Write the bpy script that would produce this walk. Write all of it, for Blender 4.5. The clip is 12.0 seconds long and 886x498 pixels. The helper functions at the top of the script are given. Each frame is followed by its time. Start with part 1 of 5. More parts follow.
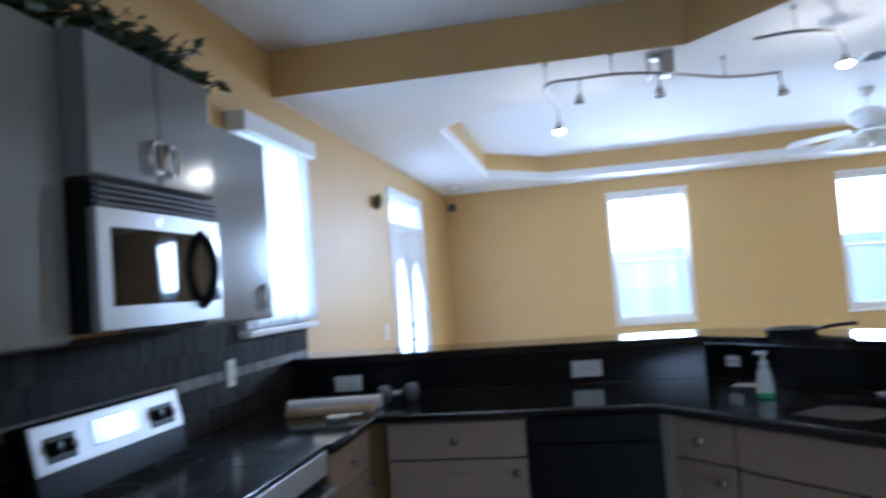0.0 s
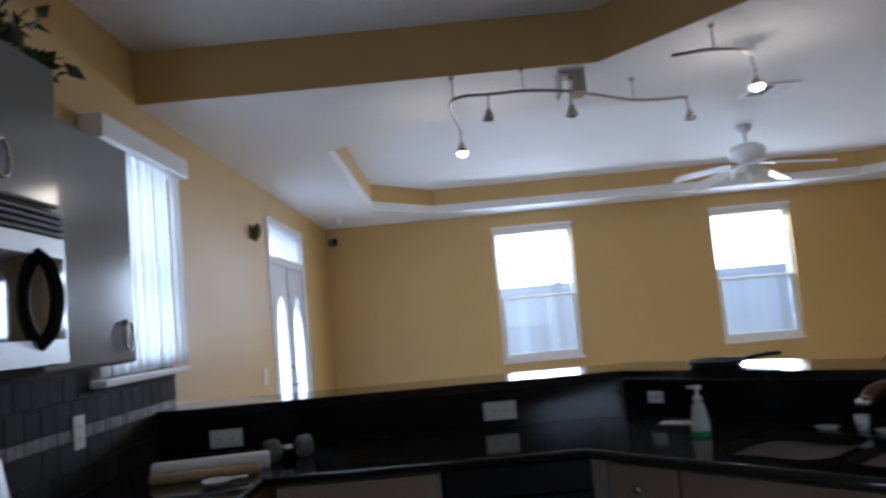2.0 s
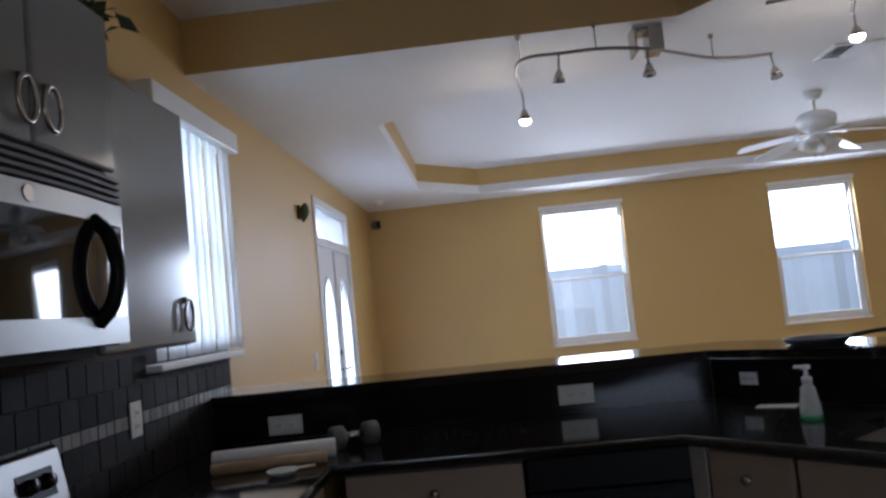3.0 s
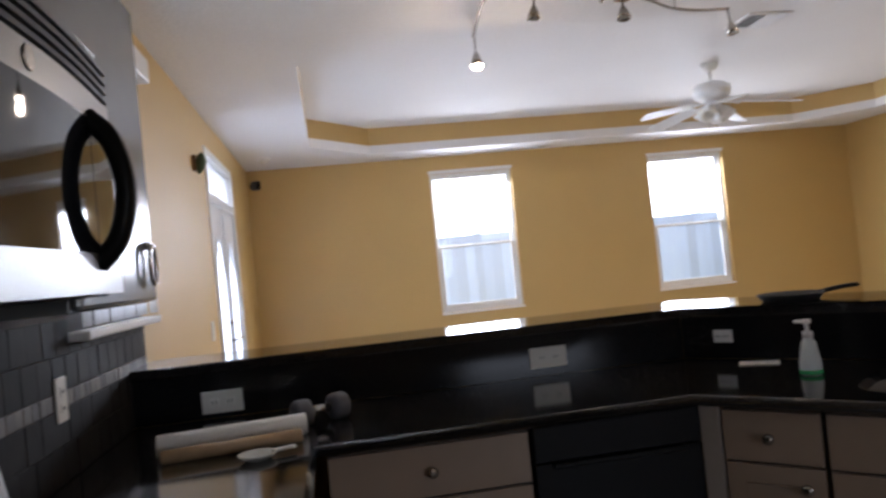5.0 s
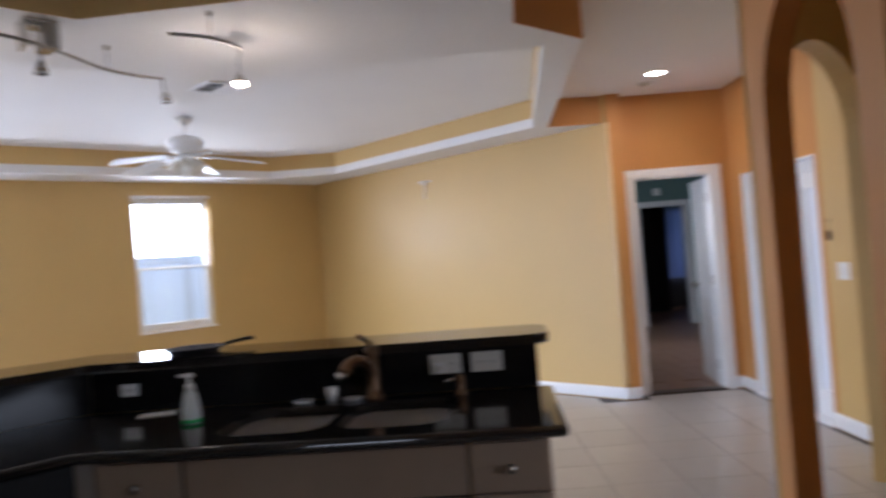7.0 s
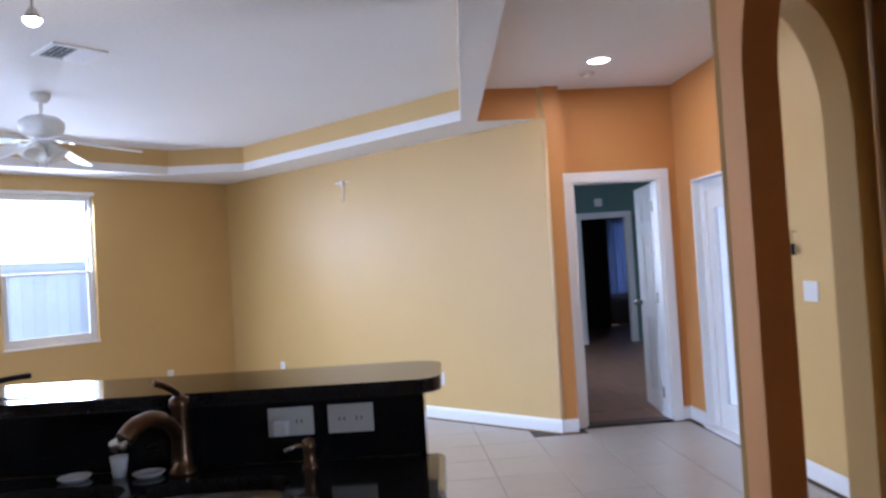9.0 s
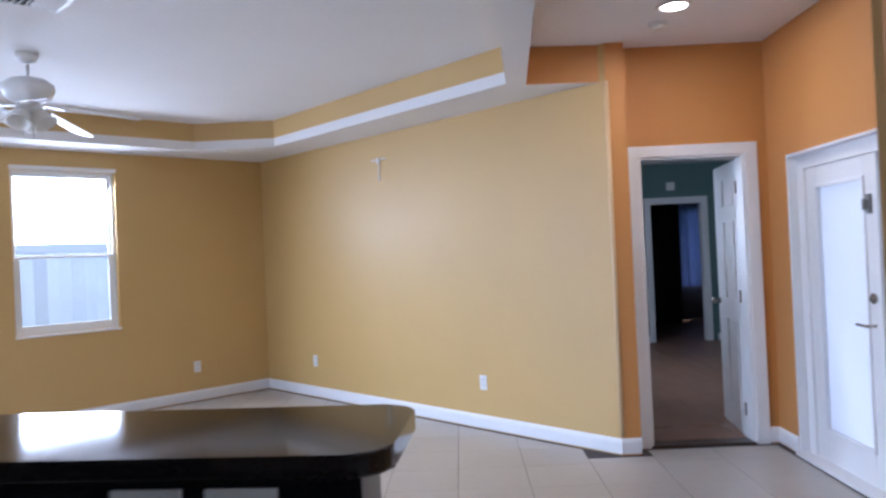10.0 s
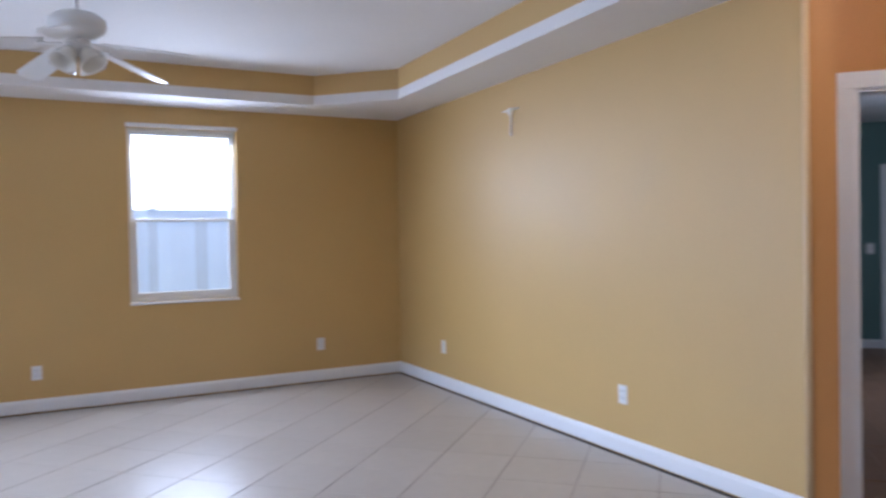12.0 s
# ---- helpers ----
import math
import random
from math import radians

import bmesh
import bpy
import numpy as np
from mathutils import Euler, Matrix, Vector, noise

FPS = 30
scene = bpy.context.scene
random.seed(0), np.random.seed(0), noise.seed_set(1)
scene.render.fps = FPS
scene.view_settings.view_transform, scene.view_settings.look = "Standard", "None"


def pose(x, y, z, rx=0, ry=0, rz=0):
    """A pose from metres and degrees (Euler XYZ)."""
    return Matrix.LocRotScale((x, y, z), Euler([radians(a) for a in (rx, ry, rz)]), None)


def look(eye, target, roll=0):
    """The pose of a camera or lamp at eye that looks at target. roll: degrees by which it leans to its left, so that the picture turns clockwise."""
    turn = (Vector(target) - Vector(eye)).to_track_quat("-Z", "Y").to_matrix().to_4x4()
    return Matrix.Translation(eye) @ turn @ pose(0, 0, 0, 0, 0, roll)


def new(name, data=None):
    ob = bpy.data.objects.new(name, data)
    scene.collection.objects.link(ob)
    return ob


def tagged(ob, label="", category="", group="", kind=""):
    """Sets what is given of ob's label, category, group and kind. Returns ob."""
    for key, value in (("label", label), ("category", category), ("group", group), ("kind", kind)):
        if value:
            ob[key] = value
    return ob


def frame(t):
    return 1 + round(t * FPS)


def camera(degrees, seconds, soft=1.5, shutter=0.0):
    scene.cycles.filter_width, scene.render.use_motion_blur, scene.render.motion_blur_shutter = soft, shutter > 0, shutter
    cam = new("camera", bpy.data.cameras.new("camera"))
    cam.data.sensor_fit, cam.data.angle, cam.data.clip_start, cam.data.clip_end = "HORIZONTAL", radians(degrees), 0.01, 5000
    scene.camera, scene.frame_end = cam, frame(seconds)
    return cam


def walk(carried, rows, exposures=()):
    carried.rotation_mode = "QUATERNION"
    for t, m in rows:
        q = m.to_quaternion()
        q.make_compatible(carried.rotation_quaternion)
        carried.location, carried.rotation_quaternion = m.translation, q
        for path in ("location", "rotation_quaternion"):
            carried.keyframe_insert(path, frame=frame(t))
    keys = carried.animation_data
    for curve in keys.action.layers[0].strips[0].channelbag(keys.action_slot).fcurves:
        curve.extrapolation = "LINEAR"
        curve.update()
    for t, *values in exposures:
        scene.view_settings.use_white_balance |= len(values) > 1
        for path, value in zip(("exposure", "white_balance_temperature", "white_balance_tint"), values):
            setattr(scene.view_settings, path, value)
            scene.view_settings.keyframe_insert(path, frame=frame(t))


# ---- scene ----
cam = camera(61.9, 12.0, soft=2.6, shutter=0.5)
PATH = [
    (0, (1.626, 1.57, 1.452), (1.253, 3.533, 1.554), -4.3),
    (0.5, (1.688, 1.648, 1.455), (1.665, 3.64, 1.625), -5.4),
    (1, (1.662, 1.709, 1.447), (1.827, 3.695, 1.619), -5.7),
    (1.5, (1.539, 1.798, 1.443), (1.699, 3.784, 1.613), -5.5),
    (2, (1.43, 1.96, 1.432), (1.411, 3.952, 1.616), -5.2),
    (2.5, (1.358, 2.05, 1.427), (1.242, 4.039, 1.604), -5.4),
    (3, (1.261, 2.188, 1.411), (1.153, 4.179, 1.567), -5.8),
    (4.8, (0.771, 2.539, 1.397), (1.006, 4.524, 1.434), -5.8),
    (5, (0.766, 2.541, 1.397), (1.073, 4.517, 1.437), -5.8),
    (5.5, (0.809, 2.507, 1.426), (1.338, 4.435, 1.484), -5.2),
    (6, (0.823, 2.426, 1.426), (1.651, 4.245, 1.504), -4.7),
    (6.5, (0.921, 2.302, 1.436), (2.042, 3.957, 1.492), -4.4),
    (7, (1.069, 2.152, 1.449), (2.475, 3.574, 1.471), -4.5),
    (7.2, (1.14, 2.131, 1.445), (2.645, 3.448, 1.464), -4.3),
    (8.8, (1.776, 2.53, 1.427), (3.305, 3.819, 1.468), -3.6),
    (9, (1.888, 2.603, 1.427), (3.397, 3.915, 1.469), -3.5),
    (9.5, (2.241, 2.806, 1.452), (3.689, 4.186, 1.475), -3.1),
    (10, (2.651, 3.028, 1.432), (4.035, 4.472, 1.446), -2.6),
    (10.5, (3.069, 3.213, 1.402), (4.376, 4.726, 1.393), -1.9),
    (11, (3.423, 3.36, 1.395), (4.649, 4.94, 1.362), -1.4),
    (11.5, (3.677, 3.474, 1.385), (4.834, 5.104, 1.358), -0.9),
    (12, (3.893, 3.613, 1.383), (4.821, 5.384, 1.349), -1.1),
]
EXPOSURES = [
    (0.0, 0.92, 4850, 11), (0.7, 0.55, 5100, 12), (1.5, 0.2, 5400, 14), (2.5, -0.1, 5600, 16), (5.0, 0.38, 6300, 20), (5.7, 0.44, 6250, 20),
    (7.0, 0.4, 6050, 21), (9.0, 0.64, 5400, 21), (10.5, 0.35, 5400, 21), (12.0, 0.21, 5500, 21),
]
walk(cam, [(t, look(eye, to, roll)) for t, eye, to, roll in PATH], EXPOSURES)

# ---- world and sun ----
world = bpy.data.worlds.new("world")
scene.world = world
world.use_nodes = True
wn = world.node_tree
sky = wn.nodes.new("ShaderNodeTexSky")
sky.sky_type = "NISHITA"
sky.sun_disc = False
SUN_EL, SUN_AZ = radians(60), radians(96)
sky.sun_elevation, sky.sun_rotation = SUN_EL, SUN_AZ
wn.links.new(sky.outputs[0], wn.nodes["Background"].inputs[0])
wn.nodes["Background"].inputs[1].default_value = 0.15
sun = bpy.data.lights.new("sun", "SUN")
sun.energy, sun.angle, sun.color = 3.5, radians(0.5), (1, 0.95, 0.88)
sun_ob = new("sun", sun)
to_sun = Vector((math.sin(SUN_AZ) * math.cos(SUN_EL), math.cos(SUN_AZ) * math.cos(SUN_EL), math.sin(SUN_EL)))
sun_ob.matrix_world = look(to_sun * 30, (0, 0, 0))


def window_light(name, place, toward, wide, high, watts):
    """Sky light that enters by an opening."""
    lamp = bpy.data.lights.new(name, "AREA")
    lamp.shape, lamp.size, lamp.size_y, lamp.energy, lamp.color = "RECTANGLE", wide, high, watts, (0.82, 0.91, 1)
    ob = new(name, lamp)
    ob.matrix_world = look(place, Vector(place) + Vector(toward))
    return ob


# ---- materials ----
def shade(name, color, rough=0.6, metal=0.0, grain=40.0, vary=0.08, bump=0.02, stain=0.0, coat=0.0, spec=0.5, island=0.0, random_ob=0.0):
    """A surface with fine grain, broader stains and a slight relief."""
    m = bpy.data.materials.new(name)
    m.use_nodes = True
    t = m.node_tree
    p = t.nodes["Principled BSDF"]
    p.inputs["Roughness"].default_value, p.inputs["Metallic"].default_value = rough, metal
    p.inputs["Coat Weight"].default_value, p.inputs["Specular IOR Level"].default_value = coat, spec
    co = t.nodes.new("ShaderNodeTexCoord")
    fine = t.nodes.new("ShaderNodeTexNoise")
    fine.inputs["Scale"].default_value, fine.inputs["Detail"].default_value = grain, 4
    wide = t.nodes.new("ShaderNodeTexNoise")
    wide.inputs["Scale"].default_value, wide.inputs["Detail"].default_value = 1.7, 3
    geo = t.nodes.new("ShaderNodeNewGeometry")
    for n in (fine, wide):
        t.links.new(geo.outputs["Position"], n.inputs["Vector"])
    mix = t.nodes.new("ShaderNodeMath")
    mix.operation = "MULTIPLY_ADD"
    t.links.new(fine.outputs["Fac"], mix.inputs[0])
    mix.inputs[1].default_value = vary * 2
    mix.inputs[2].default_value = 1 - vary
    mul = t.nodes.new("ShaderNodeMath")
    mul.operation = "MULTIPLY_ADD"
    t.links.new(wide.outputs["Fac"], mul.inputs[0])
    mul.inputs[1].default_value = stain * 2
    mul.inputs[2].default_value = 1 - stain
    both = t.nodes.new("ShaderNodeMath")
    both.operation = "MULTIPLY"
    t.links.new(mix.outputs[0], both.inputs[0])
    t.links.new(mul.outputs[0], both.inputs[1])
    last = both
    if island or random_ob:
        src = geo.outputs["Random Per Island"] if island else t.nodes.new("ShaderNodeObjectInfo").outputs["Random"]
        ran = t.nodes.new("ShaderNodeMath")
        ran.operation = "MULTIPLY_ADD"
        t.links.new(src, ran.inputs[0])
        a = island or random_ob
        ran.inputs[1].default_value, ran.inputs[2].default_value = 2 * a, 1 - a
        last = t.nodes.new("ShaderNodeMath")
        last.operation = "MULTIPLY"
        t.links.new(both.outputs[0], last.inputs[0])
        t.links.new(ran.outputs[0], last.inputs[1])
    col = t.nodes.new("ShaderNodeVectorMath")
    col.operation = "SCALE"
    col.inputs[0].default_value = color
    t.links.new(last.outputs[0], col.inputs["Scale"])
    t.links.new(col.outputs[0], p.inputs["Base Color"])
    rg = t.nodes.new("ShaderNodeMath")
    rg.operation = "MULTIPLY_ADD"
    t.links.new(wide.outputs["Fac"], rg.inputs[0])
    rg.inputs[1].default_value, rg.inputs[2].default_value = rough * 0.3, rough * 0.85
    t.links.new(rg.outputs[0], p.inputs["Roughness"])
    if bump:
        b = t.nodes.new("ShaderNodeBump")
        b.inputs["Strength"].default_value, b.inputs["Distance"].default_value = min(1, bump * 10), 0.003
        t.links.new(fine.outputs["Fac"], b.inputs["Height"])
        t.links.new(b.outputs[0], p.inputs["Normal"])
    return m


def glow(name, color, strength):
    m = bpy.data.materials.new(name)
    m.use_nodes = True
    p = m.node_tree.nodes["Principled BSDF"]
    p.inputs["Base Color"].default_value = (*color, 1)
    p.inputs["Emission Color"].default_value = (*color, 1)
    p.inputs["Emission Strength"].default_value = strength
    return m


def clear(name, color=(0.96, 0.98, 1), rough=0.0):
    m = bpy.data.materials.new(name)
    m.use_nodes = True
    t = m.node_tree
    t.nodes.remove(t.nodes["Principled BSDF"])
    g, s = t.nodes.new("ShaderNodeBsdfGlossy"), t.nodes.new("ShaderNodeBsdfTransparent")
    g.inputs["Roughness"].default_value = 0.02 + rough
    s.inputs["Color"].default_value = (*color, 1)
    f, x = t.nodes.new("ShaderNodeFresnel"), t.nodes.new("ShaderNodeMixShader")
    f.inputs["IOR"].default_value = 1.3
    t.links.new(f.outputs[0], x.inputs[0])
    t.links.new(s.outputs[0], x.inputs[1])
    t.links.new(g.outputs[0], x.inputs[2])
    t.links.new(x.outputs[0], t.nodes["Material Output"].inputs[0])
    return m


def sheer(name, color, through_share=0.5):
    m = bpy.data.materials.new(name)
    m.use_nodes = True
    t = m.node_tree
    t.nodes.remove(t.nodes["Principled BSDF"])
    d, s, x = t.nodes.new("ShaderNodeBsdfDiffuse"), t.nodes.new("ShaderNodeBsdfTranslucent"), t.nodes.new("ShaderNodeMixShader")
    d.inputs[0].default_value = s.inputs[0].default_value = (*color, 1)
    x.inputs[0].default_value = through_share
    t.links.new(d.outputs[0], x.inputs[1])
    t.links.new(s.outputs[0], x.inputs[2])
    t.links.new(x.outputs[0], t.nodes["Material Output"].inputs[0])
    return m


TAN = shade("tan wall paint", (0.57, 0.37, 0.125), 0.5, spec=0.7, grain=90, vary=0.04, bump=0.03, stain=0.05)
# tan of the wall made paler, so the bead's highlight lies in its colour
BEAD_HIGHLIGHT = shade("corner bead with painted highlight", (0.70, 0.50, 0.27), 0.5, grain=60, vary=0.05, bump=0.02)
ORANGE = shade("orange wall paint", (0.56, 0.255, 0.070), 0.6, grain=90, vary=0.04, bump=0.03, stain=0.05)
TEAL = shade("teal wall paint", (0.12, 0.20, 0.19), 0.6, grain=90, vary=0.04, bump=0.03, stain=0.06)
CEIL = shade("textured white ceiling paint", (0.80, 0.79, 0.78), 0.8, grain=55, vary=0.05, bump=0.09, stain=0.03)
TRIM = shade("white gloss trim paint", (0.80, 0.80, 0.80), 0.35, grain=25, vary=0.03, bump=0.008, stain=0.04)
TILE = shade("beige ceramic floor tile", (0.45, 0.41, 0.365), 0.3, grain=12, vary=0.07, bump=0.0, stain=0.10, random_ob=0.04)
TILE_FAR = shade("beige ceramic floor tile, joined", (0.45, 0.41, 0.365), 0.3, grain=12, vary=0.07, bump=0.0, stain=0.10, island=0.04)
SEAM = shade("pale floor grout with gaps", (0.34, 0.305, 0.285), 0.8, grain=7, vary=0.75, bump=0.05, stain=0.45)
GROUT = shade("dark worn grout and mortar bed", (0.07, 0.058, 0.055), 0.9, grain=30, vary=0.3, bump=0.08, stain=0.3)
WOOD_FLOOR = shade("brown wood floor", (0.25, 0.14, 0.085), 0.38, grain=6, vary=0.2, bump=0.01, stain=0.15)
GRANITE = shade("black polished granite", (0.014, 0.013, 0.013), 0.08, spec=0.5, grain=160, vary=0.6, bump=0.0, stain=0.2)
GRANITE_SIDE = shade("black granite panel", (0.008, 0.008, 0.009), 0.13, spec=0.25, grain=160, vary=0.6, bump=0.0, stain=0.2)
UPPER = shade("grey glossy cabinet lacquer", (0.22, 0.23, 0.23), 0.16, grain=14, vary=0.04, bump=0.004, stain=0.05)
LOWER = shade("taupe cabinet lacquer", (0.33, 0.245, 0.18), 0.35, grain=14, vary=0.07, bump=0.006, stain=0.10)
# dark colour carries the shade of the recesses behind and under cabinet fronts
CARCASS_SHADE = shade("cabinet carcass darkened with gap shade", (0.05, 0.045, 0.04), 0.7, vary=0.1)
STEEL = shade("brushed stainless steel", (0.25, 0.248, 0.245), 0.34, 1.0, grain=120, vary=0.06, bump=0.01, stain=0.08)
SILVER = shade("light grey appliance enamel", (0.46, 0.46, 0.46), 0.32, 0.2, grain=60, vary=0.04, bump=0.005)
BOWL = shade("satin steel sink bowl", (0.80, 0.73, 0.66), 0.4, 0.25, grain=80, vary=0.05, bump=0.006, stain=0.08)
CHROME = shade("satin nickel", (0.45, 0.42, 0.38), 0.22, 1.0, grain=60, vary=0.08, bump=0.004)
TRACK = shade("dark brushed nickel", (0.22, 0.20, 0.18), 0.3, 1.0, grain=60, vary=0.1, bump=0.004)
BRONZE = shade("oil rubbed bronze", (0.16, 0.095, 0.055), 0.28, 0.9, grain=40, vary=0.3, bump=0.01, stain=0.2)
BLACK = shade("black plastic", (0.008, 0.008, 0.008), 0.34, spec=0.12, grain=60, vary=0.2, bump=0.005)
BLACKGLASS = shade("black oven glass", (0.012, 0.014, 0.018), 0.04, grain=10, vary=0.1, bump=0.0)
ENAMEL = shade("black range enamel", (0.005, 0.005, 0.006), 0.3, spec=0.05, grain=60, vary=0.2, bump=0.003)
CERAMIC = shade("black ceramic cooktop", (0.006, 0.006, 0.007), 0.16, spec=0.16, grain=20, vary=0.2, bump=0.0)
IRON = shade("black cast iron", (0.015, 0.015, 0.015), 0.5, grain=120, vary=0.3, bump=0.05)
PLATE = shade("almond outlet plastic", (0.70, 0.68, 0.62), 0.35, grain=20, vary=0.03, bump=0.004)
WHITE = shade("white plastic", (0.78, 0.78, 0.77), 0.35, grain=20, vary=0.03, bump=0.004)
SLOT = shade("dark slot", (0.03, 0.03, 0.03), 0.6)
PAPER = shade("white paper towel", (0.78, 0.77, 0.74), 0.9, grain=120, vary=0.06, bump=0.06)
PINE = shade("light turned wood", (0.50, 0.34, 0.19), 0.5, grain=25, vary=0.2, bump=0.02)
RUBBER = shade("dark grey rubber", (0.08, 0.08, 0.085), 0.6, grain=60, vary=0.15)
SLATE = shade("grey brown slate tile", (0.015, 0.013, 0.012), 0.62, spec=0.12, grain=13, vary=0.75, bump=0.05, stain=0.35, random_ob=0.5)
BAND = shade("pale stone border tile", (0.09, 0.075, 0.06), 0.5, grain=24, vary=0.6, bump=0.04, random_ob=0.6)
GLASS = clear("window glass")
FROST = sheer("white blind fabric", (0.86, 0.87, 0.90), 0.55)
LITE = sheer("white blind between panes", (0.85, 0.87, 0.92), 0.6)
LITE_DIM = sheer("white blind behind door glass", (0.80, 0.82, 0.86), 0.32)
LEAF = shade("dark green leaf", (0.035, 0.06, 0.022), 0.5, grain=20, vary=0.3, island=0.4)
STEM = shade("brown stem", (0.07, 0.045, 0.025), 0.8)
# white vinyl; the blue of the sky's light is mixed into its colour
FENCE = shade("white vinyl fence tinted with sky light", (0.66, 0.76, 0.92), 0.5, grain=10, vary=0.06, stain=0.06, random_ob=0.13)
GRASS = shade("lawn", (0.06, 0.09, 0.03), 0.9, grain=25, vary=0.4, bump=0.1, stain=0.3)
BULB = glow("lit halogen bulb", (1, 0.86, 0.66), 60)
DOWN = glow("lit recessed lamp", (1, 0.93, 0.82), 25)
OPAL = shade("opal glass shade", (0.80, 0.78, 0.72), 0.2, grain=10, vary=0.03, bump=0.0)
GREEN = shade("green liquid soap", (0.03, 0.42, 0.12), 0.2, bump=0.0)
CURTAIN = sheer("dim blue curtain", (0.35, 0.42, 0.60), 0.4)
DARK = shade("dark brown furniture wood", (0.03, 0.022, 0.018), 0.5, grain=12, vary=0.3)
# wall colour lowered to put the room's lack of light into it
DARKROOM = shade("grey wall darkened for unlit room", (0.16, 0.15, 0.15), 0.7, grain=60, vary=0.05)


# ---- building helpers ----
def make(name, bm, material, matrix=None):
    mesh = bpy.data.meshes.new(name)
    bm.normal_update()
    bm.to_mesh(mesh)
    bm.free()
    for m in material if isinstance(material, (list, tuple)) else [material]:
        mesh.materials.append(m)
    ob = new(name, mesh)
    if matrix is not None:
        ob.matrix_world = matrix
    return ob


def part(name, bm, material, parent, label="", matrix=None):
    ob = make(name, bm, material)
    ob.parent = parent
    if matrix is not None:
        ob.matrix_local = matrix
    return tagged(ob, label)


def empty(name, matrix, label, category, group="", kind=""):
    ob = new(name)
    ob.empty_display_size = 0.1
    ob.matrix_world = matrix
    return tagged(ob, label, category, group, kind)


def add_box(bm, a, b, bevel=0.0, m=None):
    made = bmesh.ops.create_cube(bm, size=1)
    vs = made["verts"]
    size, mid = [abs(q - p) for p, q in zip(a, b)], [(p + q) / 2 for p, q in zip(a, b)]
    bmesh.ops.scale(bm, vec=size, verts=vs)
    bmesh.ops.translate(bm, vec=mid, verts=vs)
    if bevel:
        es = list({e for v in vs for e in v.link_edges})
        r = bmesh.ops.bevel(bm, geom=es, offset=bevel, segments=2, affect="EDGES", profile=0.5)
        vs = list({v for f in r["faces"] for v in f.verts} | {v for v in vs if v.is_valid})
    if m is not None:
        bmesh.ops.transform(bm, matrix=m, verts=[v for v in vs if v.is_valid])
    return bm


def box(a, b, bevel=0.0):
    return add_box(bmesh.new(), a, b, bevel)


def boxes(*pairs, bevel=0.0):
    bm = bmesh.new()
    for a, b in pairs:
        add_box(bm, a, b, bevel)
    return bm


def add_prism(bm, poly, z0, z1, bevel=0.0):
    low, high = [bm.verts.new((x, y, z0)) for x, y in poly], [bm.verts.new((x, y, z1)) for x, y in poly]
    n = len(poly)
    fs = [bm.faces.new(list(reversed(low))), bm.faces.new(high)]
    for i in range(n):
        fs.append(bm.faces.new((low[i], low[(i + 1) % n], high[(i + 1) % n], high[i])))
    if bevel:
        es = [e for f in fs[:2] for e in f.edges]
        bmesh.ops.bevel(bm, geom=es, offset=bevel, segments=3, affect="EDGES", profile=0.5)
    return bm


def prism(poly, z0, z1, bevel=0.0):
    bm = add_prism(bmesh.new(), poly, z0, z1, bevel)
    bmesh.ops.recalc_face_normals(bm, faces=bm.faces)
    return bm


def add_turned(bm, profile, steps=24, m=None):
    """A solid turned about z, from rows of (radius, height)."""
    rings = []
    for r, z in profile:
        rings.append([bm.verts.new((r * math.cos(2 * math.pi * k / steps), r * math.sin(2 * math.pi * k / steps), z)) for k in range(steps)])
    fs = []
    for a, b in zip(rings, rings[1:]):
        for k in range(steps):
            fs.append(bm.faces.new((a[k], a[(k + 1) % steps], b[(k + 1) % steps], b[k])))
    fs += [bm.faces.new(list(reversed(rings[0]))), bm.faces.new(rings[-1])]
    for f in fs:
        f.smooth = True
    fs[-1].smooth = fs[-2].smooth = False
    if m is not None:
        bmesh.ops.transform(bm, matrix=m, verts=[v for ring in rings for v in ring])
    return bm


def turned(profile, steps=24, m=None):
    return add_turned(bmesh.new(), profile, steps, m)


def add_tube(bm, points, radius, steps=10, closed=False):
    pts = [Vector(p) for p in points]
    rings, side, n = [], None, len(pts)
    for i, p in enumerate(pts):
        if closed:
            way = (pts[(i + 1) % n] - pts[i - 1]).normalized()
        else:
            way = (pts[min(i + 1, n - 1)] - pts[max(i - 1, 0)]).normalized()
        side = way.orthogonal() if side is None else side - way * side.dot(way)
        side.normalize()
        up = way.cross(side)
        r = radius[i] if isinstance(radius, (list, tuple)) else radius
        rings.append([bm.verts.new(p + (side * math.cos(2 * math.pi * k / steps) + up * math.sin(2 * math.pi * k / steps)) * r) for k in range(steps)])
    for a, b in zip(rings, rings[1:] + ([rings[0]] if closed else [])):
        for k in range(steps):
            bm.faces.new((a[k], a[(k + 1) % steps], b[(k + 1) % steps], b[k])).smooth = True
    if not closed:
        bm.faces.new(list(reversed(rings[0])))
        bm.faces.new(rings[-1])
    return bm


def tube(points, radius, steps=10, closed=False):
    return add_tube(bmesh.new(), points, radius, steps, closed)


def smooth_line(points, per=6):
    """A smooth line through the points."""
    p = [Vector(q) for q in points]
    p = [p[0] * 2 - p[1]] + p + [p[-1] * 2 - p[-2]]
    out = []
    for a, b, c, d in zip(p, p[1:], p[2:], p[3:]):
        for k in range(per):
            t = k / per
            out.append(0.5 * (2 * b + (c - a) * t + (2 * a - 5 * b + 4 * c - d) * t * t + (3 * b - a - 3 * c + d) * t ** 3))
    return out + [p[-2]]


